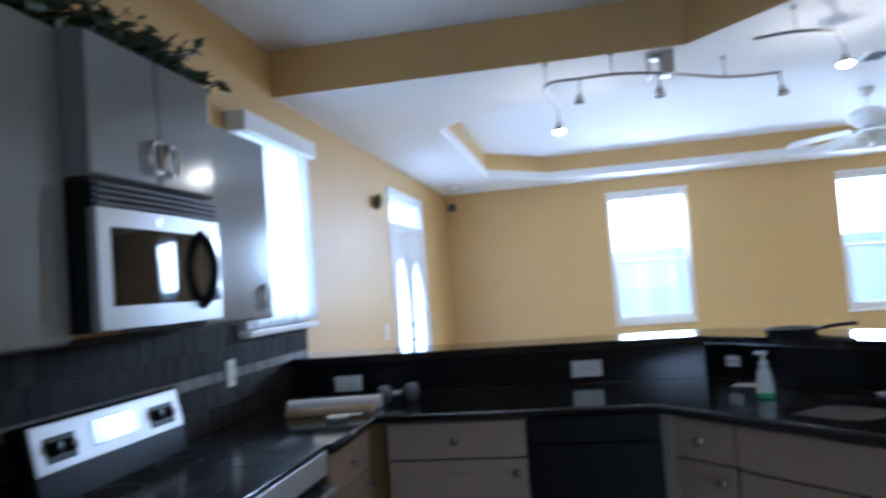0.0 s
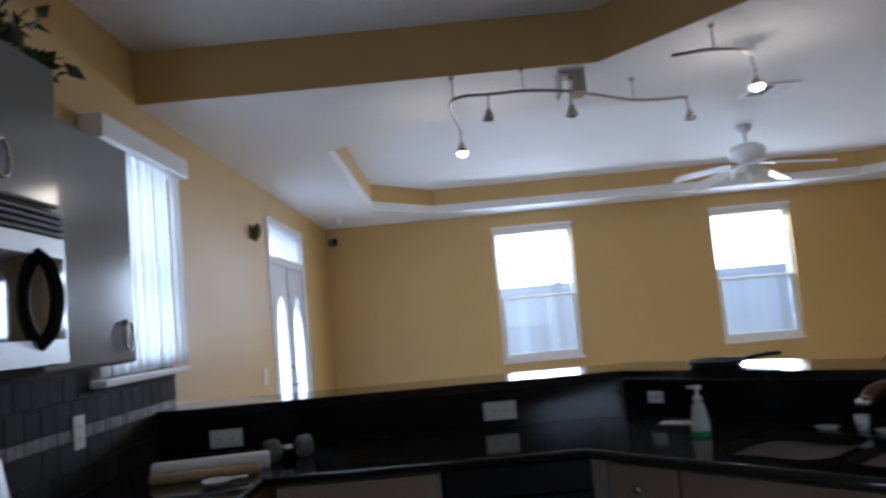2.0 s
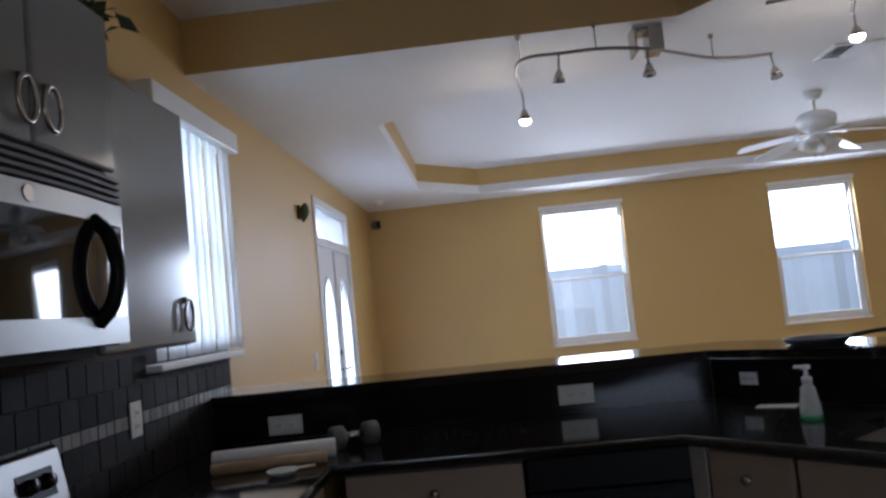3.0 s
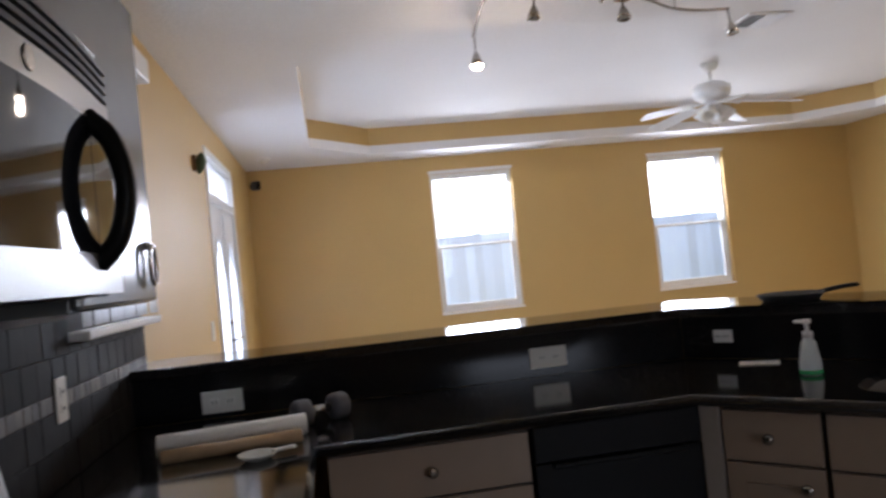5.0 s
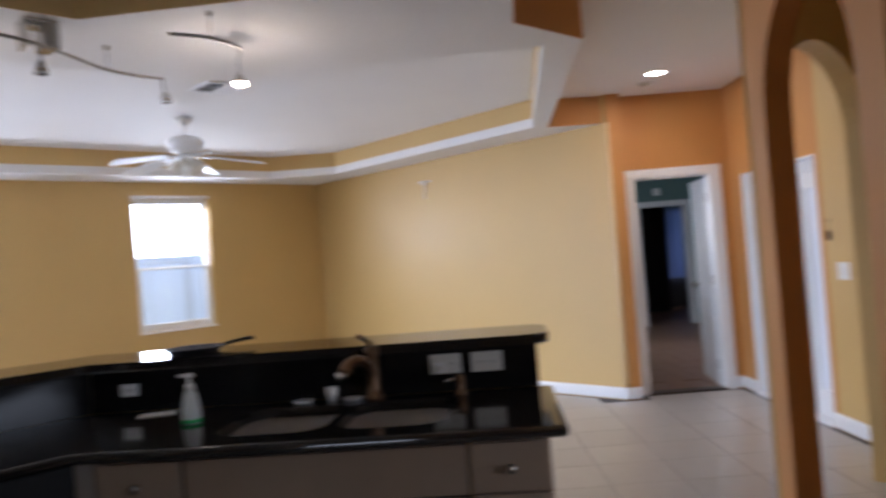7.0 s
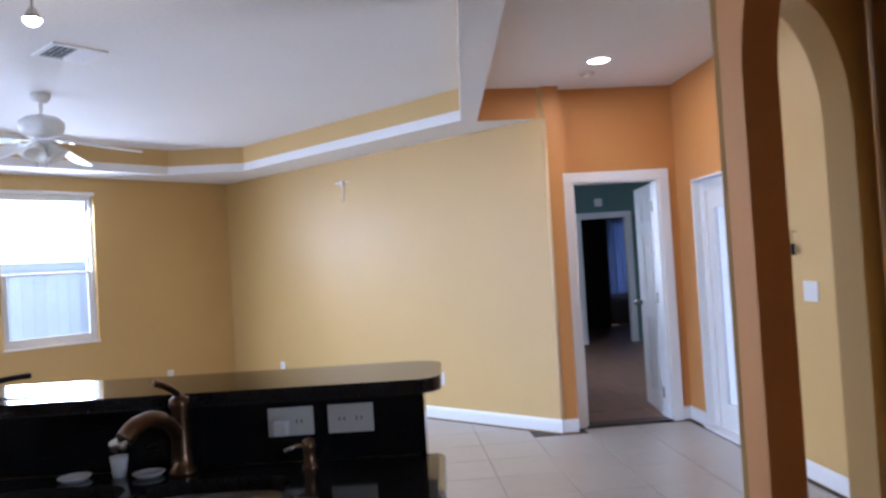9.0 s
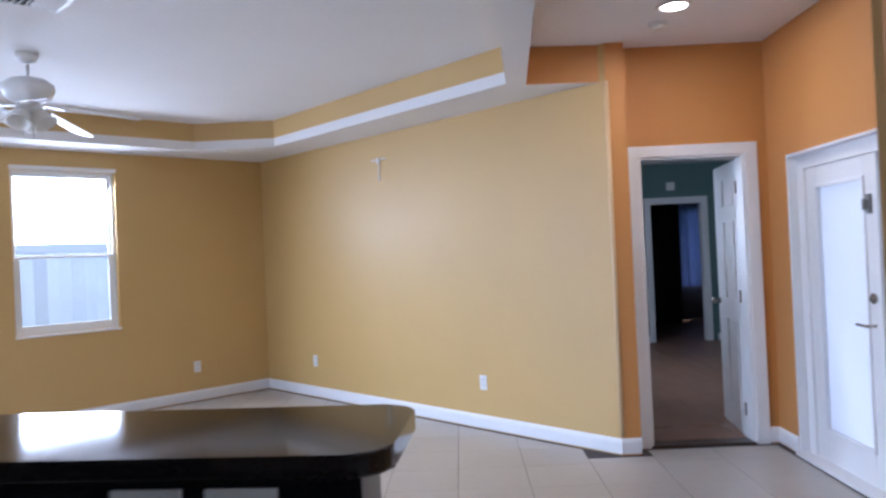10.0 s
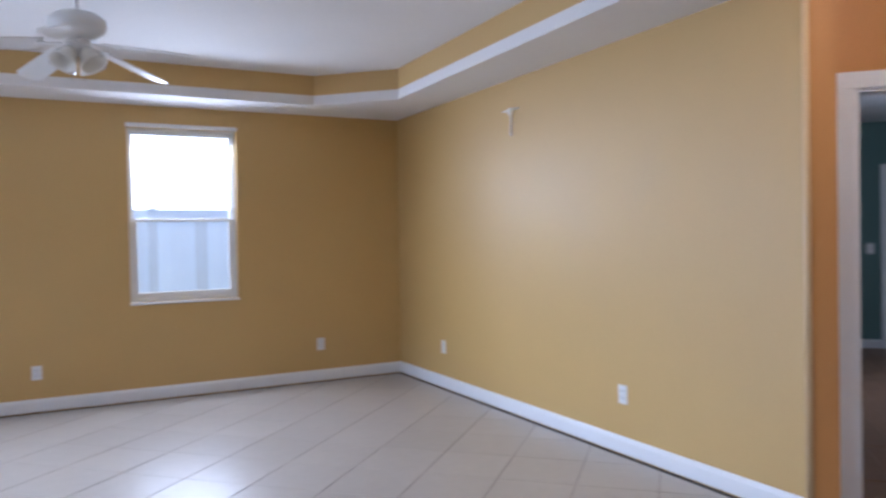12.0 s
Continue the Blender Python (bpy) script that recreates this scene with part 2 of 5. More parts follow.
def wall(name, p0, p1, thick, height, material, openings=(), z0=0.0):
    """A wall whose face runs from p0 to p1; its thickness lies to the right of that line. Openings: (from, to, low, high)."""
    d = Vector((p1[0] - p0[0], p1[1] - p0[1], 0))
    length = d.length
    d.normalize()
    ss = sorted({0, length, *[v for o in openings for v in o[:2]]})
    zs = sorted({z0, height, *[v for o in openings for v in o[2:]]})
    bm = bmesh.new()

    def solid(i, j):
        if not (0 <= i < len(ss) - 1 and 0 <= j < len(zs) - 1):
            return False
        s, z = (ss[i] + ss[i + 1]) / 2, (zs[j] + zs[j + 1]) / 2
        return not any(o[0] < s < o[1] and o[2] < z < o[3] for o in openings)

    for i in range(len(ss) - 1):
        for j in range(len(zs) - 1):
            if not solid(i, j):
                continue
            a, b, c, e = ss[i], ss[i + 1], zs[j], zs[j + 1]
            quads = [[(a, 0, c), (b, 0, c), (b, 0, e), (a, 0, e)], [(b, -thick, c), (a, -thick, c), (a, -thick, e), (b, -thick, e)]]
            if not solid(i - 1, j):
                quads.append([(a, -thick, c), (a, 0, c), (a, 0, e), (a, -thick, e)])
            if not solid(i + 1, j):
                quads.append([(b, 0, c), (b, -thick, c), (b, -thick, e), (b, 0, e)])
            if not solid(i, j - 1):
                quads.append([(a, -thick, c), (b, -thick, c), (b, 0, c), (a, 0, c)])
            if not solid(i, j + 1):
                quads.append([(a, 0, e), (b, 0, e), (b, -thick, e), (a, -thick, e)])
            for q in quads:
                bm.faces.new([bm.verts.new(v) for v in q])
    bmesh.ops.remove_doubles(bm, verts=bm.verts, dist=1e-5)
    bmesh.ops.recalc_face_normals(bm, faces=bm.faces)
    turn = math.degrees(math.atan2(d.y, d.x))
    return tagged(make(name, bm, material, pose(p0[0], p0[1], 0, 0, 0, turn)), kind="structure")


def board(name, p0, p1, wide, high, material, kind="structure", z0=0.0, inset=0.0):
    """A skirting board that stands before the line p0 to p1, on its left."""
    d = Vector((p1[0] - p0[0], p1[1] - p0[1]))
    bm = bmesh.new()
    prof = [(0.002, z0), (wide, z0), (wide, z0 + high * 0.75), (wide * 0.55, z0 + high * 0.93), (0.002, z0 + high)]
    a, b = [bm.verts.new((inset, y, z)) for y, z in prof], [bm.verts.new((d.length - inset, y, z)) for y, z in prof]
    n = len(prof)
    for i in range(n):
        bm.faces.new((a[i], b[i], b[(i + 1) % n], a[(i + 1) % n]))
    bm.faces.new(a)
    bm.faces.new(list(reversed(b)))
    bmesh.ops.recalc_face_normals(bm, faces=bm.faces)
    return tagged(make(name, bm, material, pose(p0[0], p0[1], 0, 0, 0, math.degrees(math.atan2(d.y, d.x)))), kind=kind)


# ---- plan ----
FAR, RIGHT, LOW, HIGH = 10.5, 6.995, 2.57, 2.83
R2 = math.sqrt(0.5)
BAR_TURN = -49.2
SUM_STRIP, SUM_DOOR, DIFF_HALL = 12.875, 13.095, 2.73


def diag(total, s):
    """A point on the slanting line x + y = total, s metres along it."""
    return ((total + s / R2) / 2, (total - s / R2) / 2)


# ---- walls ----
W1, W2 = (1.93, 2.85), (4.455, 5.375)
wall("wall_far", (7.2, FAR), (-0.2, FAR), 0.2, HIGH + 0.02, TAN, [(7.2 - W1[1], 7.2 - W1[0], 0.86, 2.38), (7.2 - W2[1], 7.2 - W2[0], 0.86, 2.38)])
wall("wall_left", (0, FAR), (0, -1.5), 0.2, HIGH + 0.02, TAN, [(FAR - 9.06, FAR - 7.70, 0, 2.36), (FAR - 5.66, FAR - 4.85, 1.31, 2.30)])
wall("wall_right", (RIGHT, SUM_STRIP - RIGHT), (RIGHT, FAR), 0.14, HIGH + 0.02, TAN)
strip_a, strip_b = (RIGHT, SUM_STRIP - RIGHT), (7.09, SUM_STRIP - 7.09)
wall("wall_hall_strip", (strip_b[0], strip_b[1]), (strip_a[0] - 0.001, strip_a[1] - 0.001), 0.155, HIGH + 0.02, ORANGE)
s_corner = 1.93
door_s = (1.03, 1.765)
dl, dr = diag(SUM_DOOR, 0.80), diag(SUM_DOOR, s_corner + 0.14)
wall("wall_hall_door", dr, dl, 0.12, HIGH + 0.02, ORANGE, [(s_corner + 0.14 - door_s[1], s_corner + 0.14 - door_s[0], 0, 2.045)])
corner = diag(SUM_DOOR, s_corner)
hall_end = (corner[0] - 4.2 * R2, corner[1] - 4.2 * R2)
hall_mid = (corner[0] - 1.70 * R2, corner[1] - 1.70 * R2)
wall("wall_hall_side", hall_mid, corner, 0.14, HIGH + 0.02, ORANGE, [(1.70 - 1.625, 1.70 - 0.295, 0, 1.985)])
wall("wall_hall_side_far", hall_end, hall_mid, 0.14, HIGH + 0.02, TAN)

# two walls with arched openings that meet at a slanting pier
def arch_wall(name, p0, p1, thick, material, low, high, spring, apex):
    """A wall from p0 to p1, its thickness on the right, with an arched opening from low to high along it."""
    d = Vector((p1[0] - p0[0], p1[1] - p0[1]))
    mid, half = (low + high) / 2, (high - low) / 2
    arc = [(high, 0.0), (high, spring)]
    arc += [(mid + half * math.cos(a), spring + (apex - spring) * math.sin(a)) for a in np.linspace(0.1, math.pi - 0.1, 24)]
    arc += [(low, spring), (low, 0.0)]
    outline = [(0.0, 0.0), (0.0, HIGH + 0.02), (d.length, HIGH + 0.02), (d.length, 0.0)] + arc
    bm = bmesh.new()
    front, back = [bm.verts.new((x, 0, z)) for x, z in outline], [bm.verts.new((x, -thick, z)) for x, z in outline]
    bm.faces.new(front)
    bm.faces.new(list(reversed(back)))
    for i in range(len(outline)):
        bm.faces.new((front[i], back[i], back[(i + 1) % len(outline)], front[(i + 1) % len(outline)]))
    bmesh.ops.recalc_face_normals(bm, faces=bm.faces)
    return tagged(make(name, bm, material, pose(p0[0], p0[1], 0, 0, 0, math.degrees(math.atan2(d.y, d.x)))), kind="structure")


PIER_FAR, PIER_NEAR = (4.300, 3.465), (3.595, 2.760)
arch_wall("wall_arch_slant", PIER_NEAR, PIER_FAR, 0.115, ORANGE, 0.165, 0.852, 1.93, 2.40)
arch_wall("wall_arch_hall", (4.322, 3.49), (6.08, 3.49), 0.125, TAN, 0.055, 1.324, 1.97, 2.36)
wall("wall_arch_return", (PIER_NEAR[0] + 0.084, PIER_NEAR[1] - 0.084), (5.3, 1.055), 0.115, HIGH + 0.02, ORANGE)
# plain walls that close the kitchen and the passage
# the back wall's opening is added out of view, only to admit fill light
wall("wall_kitchen_back", (-0.2, -1.5), (7.6, -1.5), 0.15, HIGH + 0.02, TAN, [(2.6, 4.4, 0.9, 2.1)])
# added fill lamp behind the camera that lifts the cabinets; no known window there
back_fill = window_light("back_fill_light", (3.3, -1.67, 1.5), (0.08, 1, -0.38), 1.7, 1.1, 13).data
back_fill.spread = radians(110)
wall("wall_kitchen_side", (7.4, -1.5), (7.4, 3.6), 0.15, HIGH + 0.02, TAN)

# ---- ceiling ----
ceiling = boxes(((-0.2, -1.65, HIGH), (8.6, FAR + 0.2, HIGH + 0.12)))
tagged(make("ceiling", ceiling, CEIL), kind="structure")
outer = [(0, 5.39), (2.21, 5.39), (3.39, 3.985), (3.92, 4.42), (4.48, 4.40), (6.61, 6.26), (RIGHT, 5.93), (RIGHT, FAR), (0, FAR)]
inner = [(0.69, 6.70), (1.26, 6.17), (3.08, 6.17), (4.38, 4.60), (6.47, 6.32), (6.53, 9.42), (5.96, 9.97), (1.28, 9.97), (0.69, 9.30)]
faces = [("o0", "o1", "i2", "i1", "i0"), ("o1", "o2", "o3", "o4", "i3", "i2"), ("o4", "o5", "i4", "i3"), ("o5", "o6", "o7", "i5", "i4"),
         ("o7", "i6", "i5"), ("o7", "o8", "i7", "i6"), ("o8", "i8", "i7"), ("o8", "o0", "i0", "i8")]
bm = bmesh.new()
low = {**{"o%d" % i: bm.verts.new((*p, LOW)) for i, p in enumerate(outer)}, **{"i%d" % i: bm.verts.new((*p, LOW)) for i, p in enumerate(inner)}}
lip = {}
top = {k: bm.verts.new((v.co.x, v.co.y, HIGH + 0.01)) for k, v in low.items()}
for f in faces:
    bm.faces.new([low[k] for k in f])
    bm.faces.new([top[k] for k in reversed(f)])
for ring, loop in (("o", outer), ("i", inner)):
    n = len(loop)
    for i in range(n):
        a, b = "%s%d" % (ring, i), "%s%d" % (ring, (i + 1) % n)
        if ring == "o":
            bm.faces.new((low[a], low[b], top[b], top[a])).material_index = 2 if i in (2, 3, 4, 5) else 1
            continue
        for k in (a, b):
            if k not in lip:
                lip[k] = bm.verts.new((low[k].co.x, low[k].co.y, LOW + 0.085))
        bm.faces.new((low[a], low[b], lip[b], lip[a]))
        bm.faces.new((lip[a], lip[b], top[b], top[a])).material_index = 1
bmesh.ops.recalc_face_normals(bm, faces=bm.faces)
tagged(make("ceiling_soffit", bm, [CEIL, TAN, ORANGE]), kind="structure")

# ---- trim ----
for a, b in (((RIGHT, FAR), (0, FAR)), ((RIGHT, SUM_STRIP - RIGHT - 0.012), (RIGHT, FAR - 0.014)), (strip_b, strip_a),
             (diag(SUM_DOOR, s_corner), diag(SUM_DOOR, 1.85))):
    if (Vector(a) - Vector(b)).length > 0.03:
        board("baseboard", a, b, 0.014, 0.105, TRIM, z0=0.012)
along = lambda t: (corner[0] - t * R2, corner[1] - t * R2)
board("baseboard", along(0.293), along(0.0), 0.014, 0.105, TRIM, z0=0.012)
board("baseboard", along(4.0), along(1.64), 0.014, 0.105, TRIM, z0=0.012)
board("baseboard", (0, FAR), (0, 9.15), 0.014, 0.105, TRIM, z0=0.012)
board("baseboard", (0, 7.62), (0, 5.66), 0.014, 0.105, TRIM, z0=0.012)

# ---- windows in the far wall ----
def sash_window(x0, x1, name):
    """A white single-hung window in a plastered opening, its lower sash set inside."""
    w = empty(name, pose((x0 + x1) / 2, FAR, 0.86), "white single-hung window looking onto a pale fence", "window", "windows of the far wall", "structure")
    h, z = (x1 - x0) / 2, 1.52
    rail = 0.72
    part("window_frame", boxes(((-h, 0.05, 0), (-h + 0.028, 0.14, z)), ((h - 0.028, 0.05, 0), (h, 0.14, z)), ((-h + 0.028, 0.05, z - 0.03), (h - 0.028, 0.14, z)), ((-h + 0.028, 0.05, 0), (h - 0.028, 0.14, 0.03)), bevel=0.003), TRIM, w)
    a = h - 0.028
    part("lower_sash", boxes(((-a, 0.055, 0.03), (-a + 0.04, 0.09, rail)), ((a - 0.04, 0.055, 0.03), (a, 0.09, rail)), ((-a + 0.04, 0.055, 0.03), (a - 0.04, 0.09, 0.08)), ((-a + 0.04, 0.055, rail - 0.016), (a - 0.04, 0.09, rail)), bevel=0.003), TRIM, w)
    part("upper_sash", boxes(((-a, 0.10, rail - 0.02), (-a + 0.02, 0.13, z - 0.03)), ((a - 0.02, 0.10, rail - 0.02), (a, 0.13, z - 0.03)), ((-a + 0.02, 0.10, z - 0.055), (a - 0.02, 0.13, z - 0.03)), ((-a + 0.02, 0.10, rail - 0.02), (a - 0.02, 0.13, rail + 0.012)), bevel=0.003), TRIM, w)
    for nm, y, b, c, k in (("lower_pane", 0.072, 0.08, rail - 0.016, 0.04), ("upper_pane", 0.115, rail + 0.012, z - 0.055, 0.02)):
        pane = part(nm, box((-a + k, y, b), (a - k, y + 0.004, c)), GLASS, w)
        pane.visible_shadow = False
    part("window_sill", box((-h - 0.006, -0.02, -0.022), (h + 0.006, 0.05, -0.001), 0.005), TRIM, w)
    part("head_casing", box((-h - 0.01, -0.014, z - 0.002), (h + 0.01, -0.001, z + 0.035), 0.003), TRIM, w)
    part("latch", box((-0.03, 0.035, rail - 0.012), (0.03, 0.055, rail + 0.004), 0.003), WHITE, w)
    return w


sash_window(*W1, "window_1")
sash_window(*W2, "window_2")
for x0, x1 in (W1, W2):
    far_lamp = window_light("window_daylight", ((x0 + x1) / 2, FAR + 0.19, 1.98), (0, -1, -0.48), 0.86, 0.70, 38).data
    far_lamp.spread = radians(160)

# ---- left window with vertical blind ----
w = empty("window_3", pose(0, 5.255, 1.31), "white kitchen window behind a closed vertical blind", "window", "", "structure")
part("window_frame", boxes(((-0.15, -0.405, 0), (-0.09, -0.375, 0.99)), ((-0.15, 0.375, 0), (-0.09, 0.405, 0.99)), ((-0.15, -0.375, 0), (-0.09, 0.375, 0.03)), ((-0.15, -0.375, 0.96), (-0.09, 0.375, 0.99)), ((-0.14, -0.375, 0.47), (-0.10, 0.375, 0.51))), TRIM, w)
p = part("pane", box((-0.122, -0.375, 0.03), (-0.118, 0.375, 0.96)), GLASS, w)
p.visible_shadow = False
part("window_sill", box((-0.09, -0.45, -0.03), (0.07, 0.45, -0.002), 0.006), TRIM, w)
lawn_lamp = window_light("kitchen_window_daylight", (-0.22, 5.255, 1.8), (1, 0, 0.1), 0.75, 0.95, 12).data
lawn_lamp.color = (0.82, 0.98, 0.95)
blind = empty("vertical_blind", pose(0.045, 5.27, 2.32), "white vertical vane blind under a boxed valance", "blind")
part("valance", box((-0.04, -0.47, -0.055), (0.06, 0.47, 0.045), 0.006), TRIM, blind)
for k in range(11):
    y = -0.42 + k * 0.084
    bm = bmesh.new()
    bend = [(-0.050, 0.0), (-0.022, 0.008), (0.0, 0.011), (0.022, 0.008), (0.050, 0.0)]
    rows_ = [[bm.verts.new((x + off, yy, z)) for yy, x in bend] for off in (0.0, 0.0012) for z in (-1.0, -0.055)]
    for i in range(4):
        bm.faces.new((rows_[0][i], rows_[0][i + 1], rows_[1][i + 1], rows_[1][i]))
        bm.faces.new((rows_[2][i + 1], rows_[2][i], rows_[3][i], rows_[3][i + 1]))
    part("vane", bm, FROST, blind, matrix=pose(0.005 + 0.004 * (k % 2), y, 0, 0, 0, 5 + 5 * math.sin(k * 2.3)))
part("cord", tube([(0.03, -0.44, -0.06), (0.031, -0.442, -0.5), (0.03, -0.44, -0.9)], 0.0025, 6), WHITE, blind)

# ---- left outside door with transom ----
d1 = empty("door_1", pose(0, 8.38, 0), "white double outside door with arched glass lights under a transom", "door", "", "structure")
part("door_frame", boxes(((-0.17, -0.68, 0), (0.012, -0.61, 2.36)), ((-0.17, 0.61, 0), (0.012, 0.68, 2.36)), ((-0.17, -0.61, 2.30), (0.012, 0.61, 2.36)), ((-0.17, -0.61, 1.985), (0.012, 0.61, 2.05)), bevel=0.004), TRIM, d1)
part("transom_pane", box((-0.03, -0.61, 2.05), (-0.026, 0.61, 2.30)), LITE, d1, "bright obscured transom glass").visible_shadow = False
glass_arc = [(0.20 * math.cos(a), 1.30 + 0.44 * math.sin(a)) for a in np.linspace(0, math.pi, 17)] + [(-0.20, 0.25), (0.20, 0.25)]
rim = [(0.301, 1.98), (-0.301, 1.98), (-0.301, 0.01), (0.301, 0.01)]
upright = Matrix(((0, 0, 1, 0), (1, 0, 0, 0), (0, 1, 0, 0), (0, 0, 0, 1)))
for side in (-1, 1):
    bm = bmesh.new()
    for x in (-0.06, -0.015):
        edge = [bm.verts.new((x, y, z)) for y, z in rim]
        hole = [bm.verts.new((x, y, z)) for y, z in glass_arc]
        es = [bm.edges.new((l[i], l[(i + 1) % len(l)])) for l in (edge, hole) for i in range(len(l))]
        bmesh.ops.triangle_fill(bm, edges=es, use_beauty=True)
    bm.verts.ensure_lookup_table()
    n, k = len(rim) + len(glass_arc), len(glass_arc)
    for i in range(k):
        a, b = len(rim) + i, len(rim) + (i + 1) % k
        bm.faces.new((bm.verts[a], bm.verts[b], bm.verts[n + b], bm.verts[n + a]))
    for i in range(4):
        bm.faces.new((bm.verts[i], bm.verts[(i + 1) % 4], bm.verts[n + (i + 1) % 4], bm.verts[n + i]))
    bmesh.ops.recalc_face_normals(bm, faces=bm.faces)
    leaf = part("door_leaf", bm, TRIM, d1, "", Matrix.Translation((0, side * 0.304, 0)))
    p = part("arched_pane", prism(glass_arc, -0.003, 0.003), LITE, leaf, "bright obscured arched glass", Matrix.Translation((-0.03, 0, 0)) @ upright)
    p.visible_shadow = False
    part("arch_moulding", tube([(-0.012, y, z) for y, z in glass_arc], 0.012, 8, True), TRIM, leaf)
    part("lever", tube([(-0.015, -side * 0.25, 0.98), (0.035, -side * 0.25, 0.98), (0.04, -side * 0.16, 0.985)], 0.009, 8), CHROME, leaf)
part("astragal", box((-0.014, -0.018, 0.01), (0.004, 0.018, 1.98), 0.003), TRIM, d1)
part("deadbolt", turned([(0.028, 0), (0.03, 0.012), (0.012, 0.014), (0.012, 0.025)], 16, pose(-0.015, -0.06, 1.12, 0, 90, 0)), CHROME, d1)
door_lamp = window_light("door_daylight", (-0.25, 8.38, 1.3), (1, -0.30, -0.40), 1.1, 2.0, 82).data
door_lamp.spread, door_lamp.color = radians(86), (0.68, 0.84, 1)

# ---- passage side door with bright full-height light ----
turn_side = 45.0
mid_t = 0.80
d2 = empty("door_2", pose(*along(mid_t), 0, 0, 0, turn_side), "closed white outside door with a bright full-length light and sidelight", "door", "", "structure")
# local x runs along the wall towards the corner, local y into the passage
part("reveal", boxes(((-0.825, -0.14, 0), (-0.808, 0.003, 1.968)), ((0.488, -0.14, 0), (0.505, 0.003, 1.968)), ((-0.825, -0.14, 1.968), (0.505, 0.003, 1.985)), bevel=0.003), TRIM, d2)
part("door_frame", boxes(((-0.808, -0.139, 0), (-0.72, -0.06, 1.968)), ((0.40, -0.139, 0), (0.488, -0.06, 1.968)), ((-0.43, -0.139, 0), (-0.40, -0.06, 1.88)), ((-0.72, -0.139, 1.88), (0.40, -0.06, 1.968)), bevel=0.004), TRIM, d2)
leaf = part("door_leaf", boxes(((-0.40, -0.125, 0.02), (-0.27, -0.075, 1.88)), ((0.27, -0.125, 0.02), (0.40, -0.075, 1.88)), ((-0.27, -0.125, 1.75), (0.27, -0.075, 1.88)), ((-0.27, -0.125, 0.02), (0.27, -0.075, 0.22)), bevel=0.004), TRIM, d2)
part("light_pane", box((-0.27, -0.105, 0.22), (0.27, -0.10, 1.75)), LITE_DIM, leaf, "bright white blind between two panes")
part("glazing_bead", boxes(((-0.285, -0.077, 0.205), (-0.262, -0.065, 1.765)), ((0.262, -0.077, 0.205), (0.285, -0.065, 1.765)), ((-0.262, -0.077, 1.742), (0.262, -0.065, 1.765)), ((-0.262, -0.077, 0.205), (0.262, -0.065, 0.228)), bevel=0.003), TRIM, leaf)
side = part("sidelight", boxes(((-0.72, -0.125, 0.02), (-0.66, -0.075, 1.88)), ((-0.49, -0.125, 0.02), (-0.43, -0.075, 1.88)), ((-0.66, -0.125, 1.75), (-0.49, -0.075, 1.88)), ((-0.66, -0.125, 0.02), (-0.49, -0.075, 0.22)), bevel=0.004), TRIM, d2)
part("side_pane", box((-0.66, -0.105, 0.22), (-0.49, -0.10, 1.75)), LITE_DIM, side, "bright white blind between two panes")
part("lever", tube([(-0.335, -0.075, 0.93), (-0.335, -0.02, 0.93), (-0.25, -0.014, 0.935)], 0.009, 8), CHROME, leaf, "brushed nickel lever")
part("deadbolt", turned([(0.028, 0), (0.03, 0.012), (0.013, 0.014), (0.013, 0.025)], 16, pose(-0.335, -0.075, 1.08, -90, 0, 0)), CHROME, leaf)
part("security_latch", boxes(((-0.355, -0.075, 1.55), (-0.315, -0.055, 1.66)), ((-0.345, -0.055, 1.57), (-0.325, -0.03, 1.63)), bevel=0.004), STEEL, leaf, "dull metal security latch")
part("threshold", box((-0.825, -0.14, 0), (0.505, 0.03, 0.02), 0.005), TRIM, d2)
nrm = Vector((-R2, R2, 0))
pt = Vector((*along(mid_t), 1.0)) - nrm * 0.22
window_light("side_door_daylight", pt, nrm, 1.1, 1.7, 15)

# ---- open door to the teal room ----
d3 = empty("door_3", pose(*diag(SUM_DOOR, (door_s[0] + door_s[1]) / 2), 0, 0, 0, 135), "open white panel door in a white casing", "door", "", "structure")
# local x runs from the hinge side to the other, local y towards the living room
hw = (door_s[1] - door_s[0]) / 2
part("door_casing", boxes(((-hw - 0.092, 0.001, 0), (-hw - 0.004, 0.018, 2.045)), ((hw + 0.004, 0.001, 0), (hw + 0.090, 0.018, 2.045)), ((-hw - 0.092, 0.001, 2.045), (hw + 0.090, 0.018, 2.125)), bevel=0.004), TRIM, d3)
part("door_jamb", boxes(((-hw - 0.004, -0.13, 0), (-hw + 0.016, 0.004, 2.03)), ((hw - 0.016, -0.13, 0), (hw + 0.004, 0.004, 2.03)), ((-hw - 0.004, -0.13, 2.03), (hw + 0.004, 0.004, 2.05))), TRIM, d3)
swing = pose(-hw + 0.018, -0.13, 0, 0, 0, -97)
L = 2 * hw - 0.04
bm = box((0, -0.035, 0.012), (L, 0.0, 2.02), 0.003)
leaf = part("door_leaf", bm, TRIM, d3, "white six-panel door leaf with faint paper marks", swing)
for px0, px1 in ((0.09, L / 2 - 0.04), (L / 2 + 0.04, L - 0.09)):
    for pz0, pz1 in ((0.20, 0.84), (1.00, 1.58), (1.70, 1.90)):
        bmp = bmesh.new()
        for yy, sg in ((0.0, 1), (-0.035, -1)):
            add_box(bmp, (px0, yy + sg * 0.0005, pz0), (px1, yy + sg * 0.009, pz1), 0.004)
        part("panel", bmp, TRIM, leaf)
for hz in (0.22, 1.03, 1.82):
    part("hinge", box((-0.012, -0.006, hz - 0.045), (0.012, 0.004, hz + 0.045), 0.002), BRONZE, leaf)
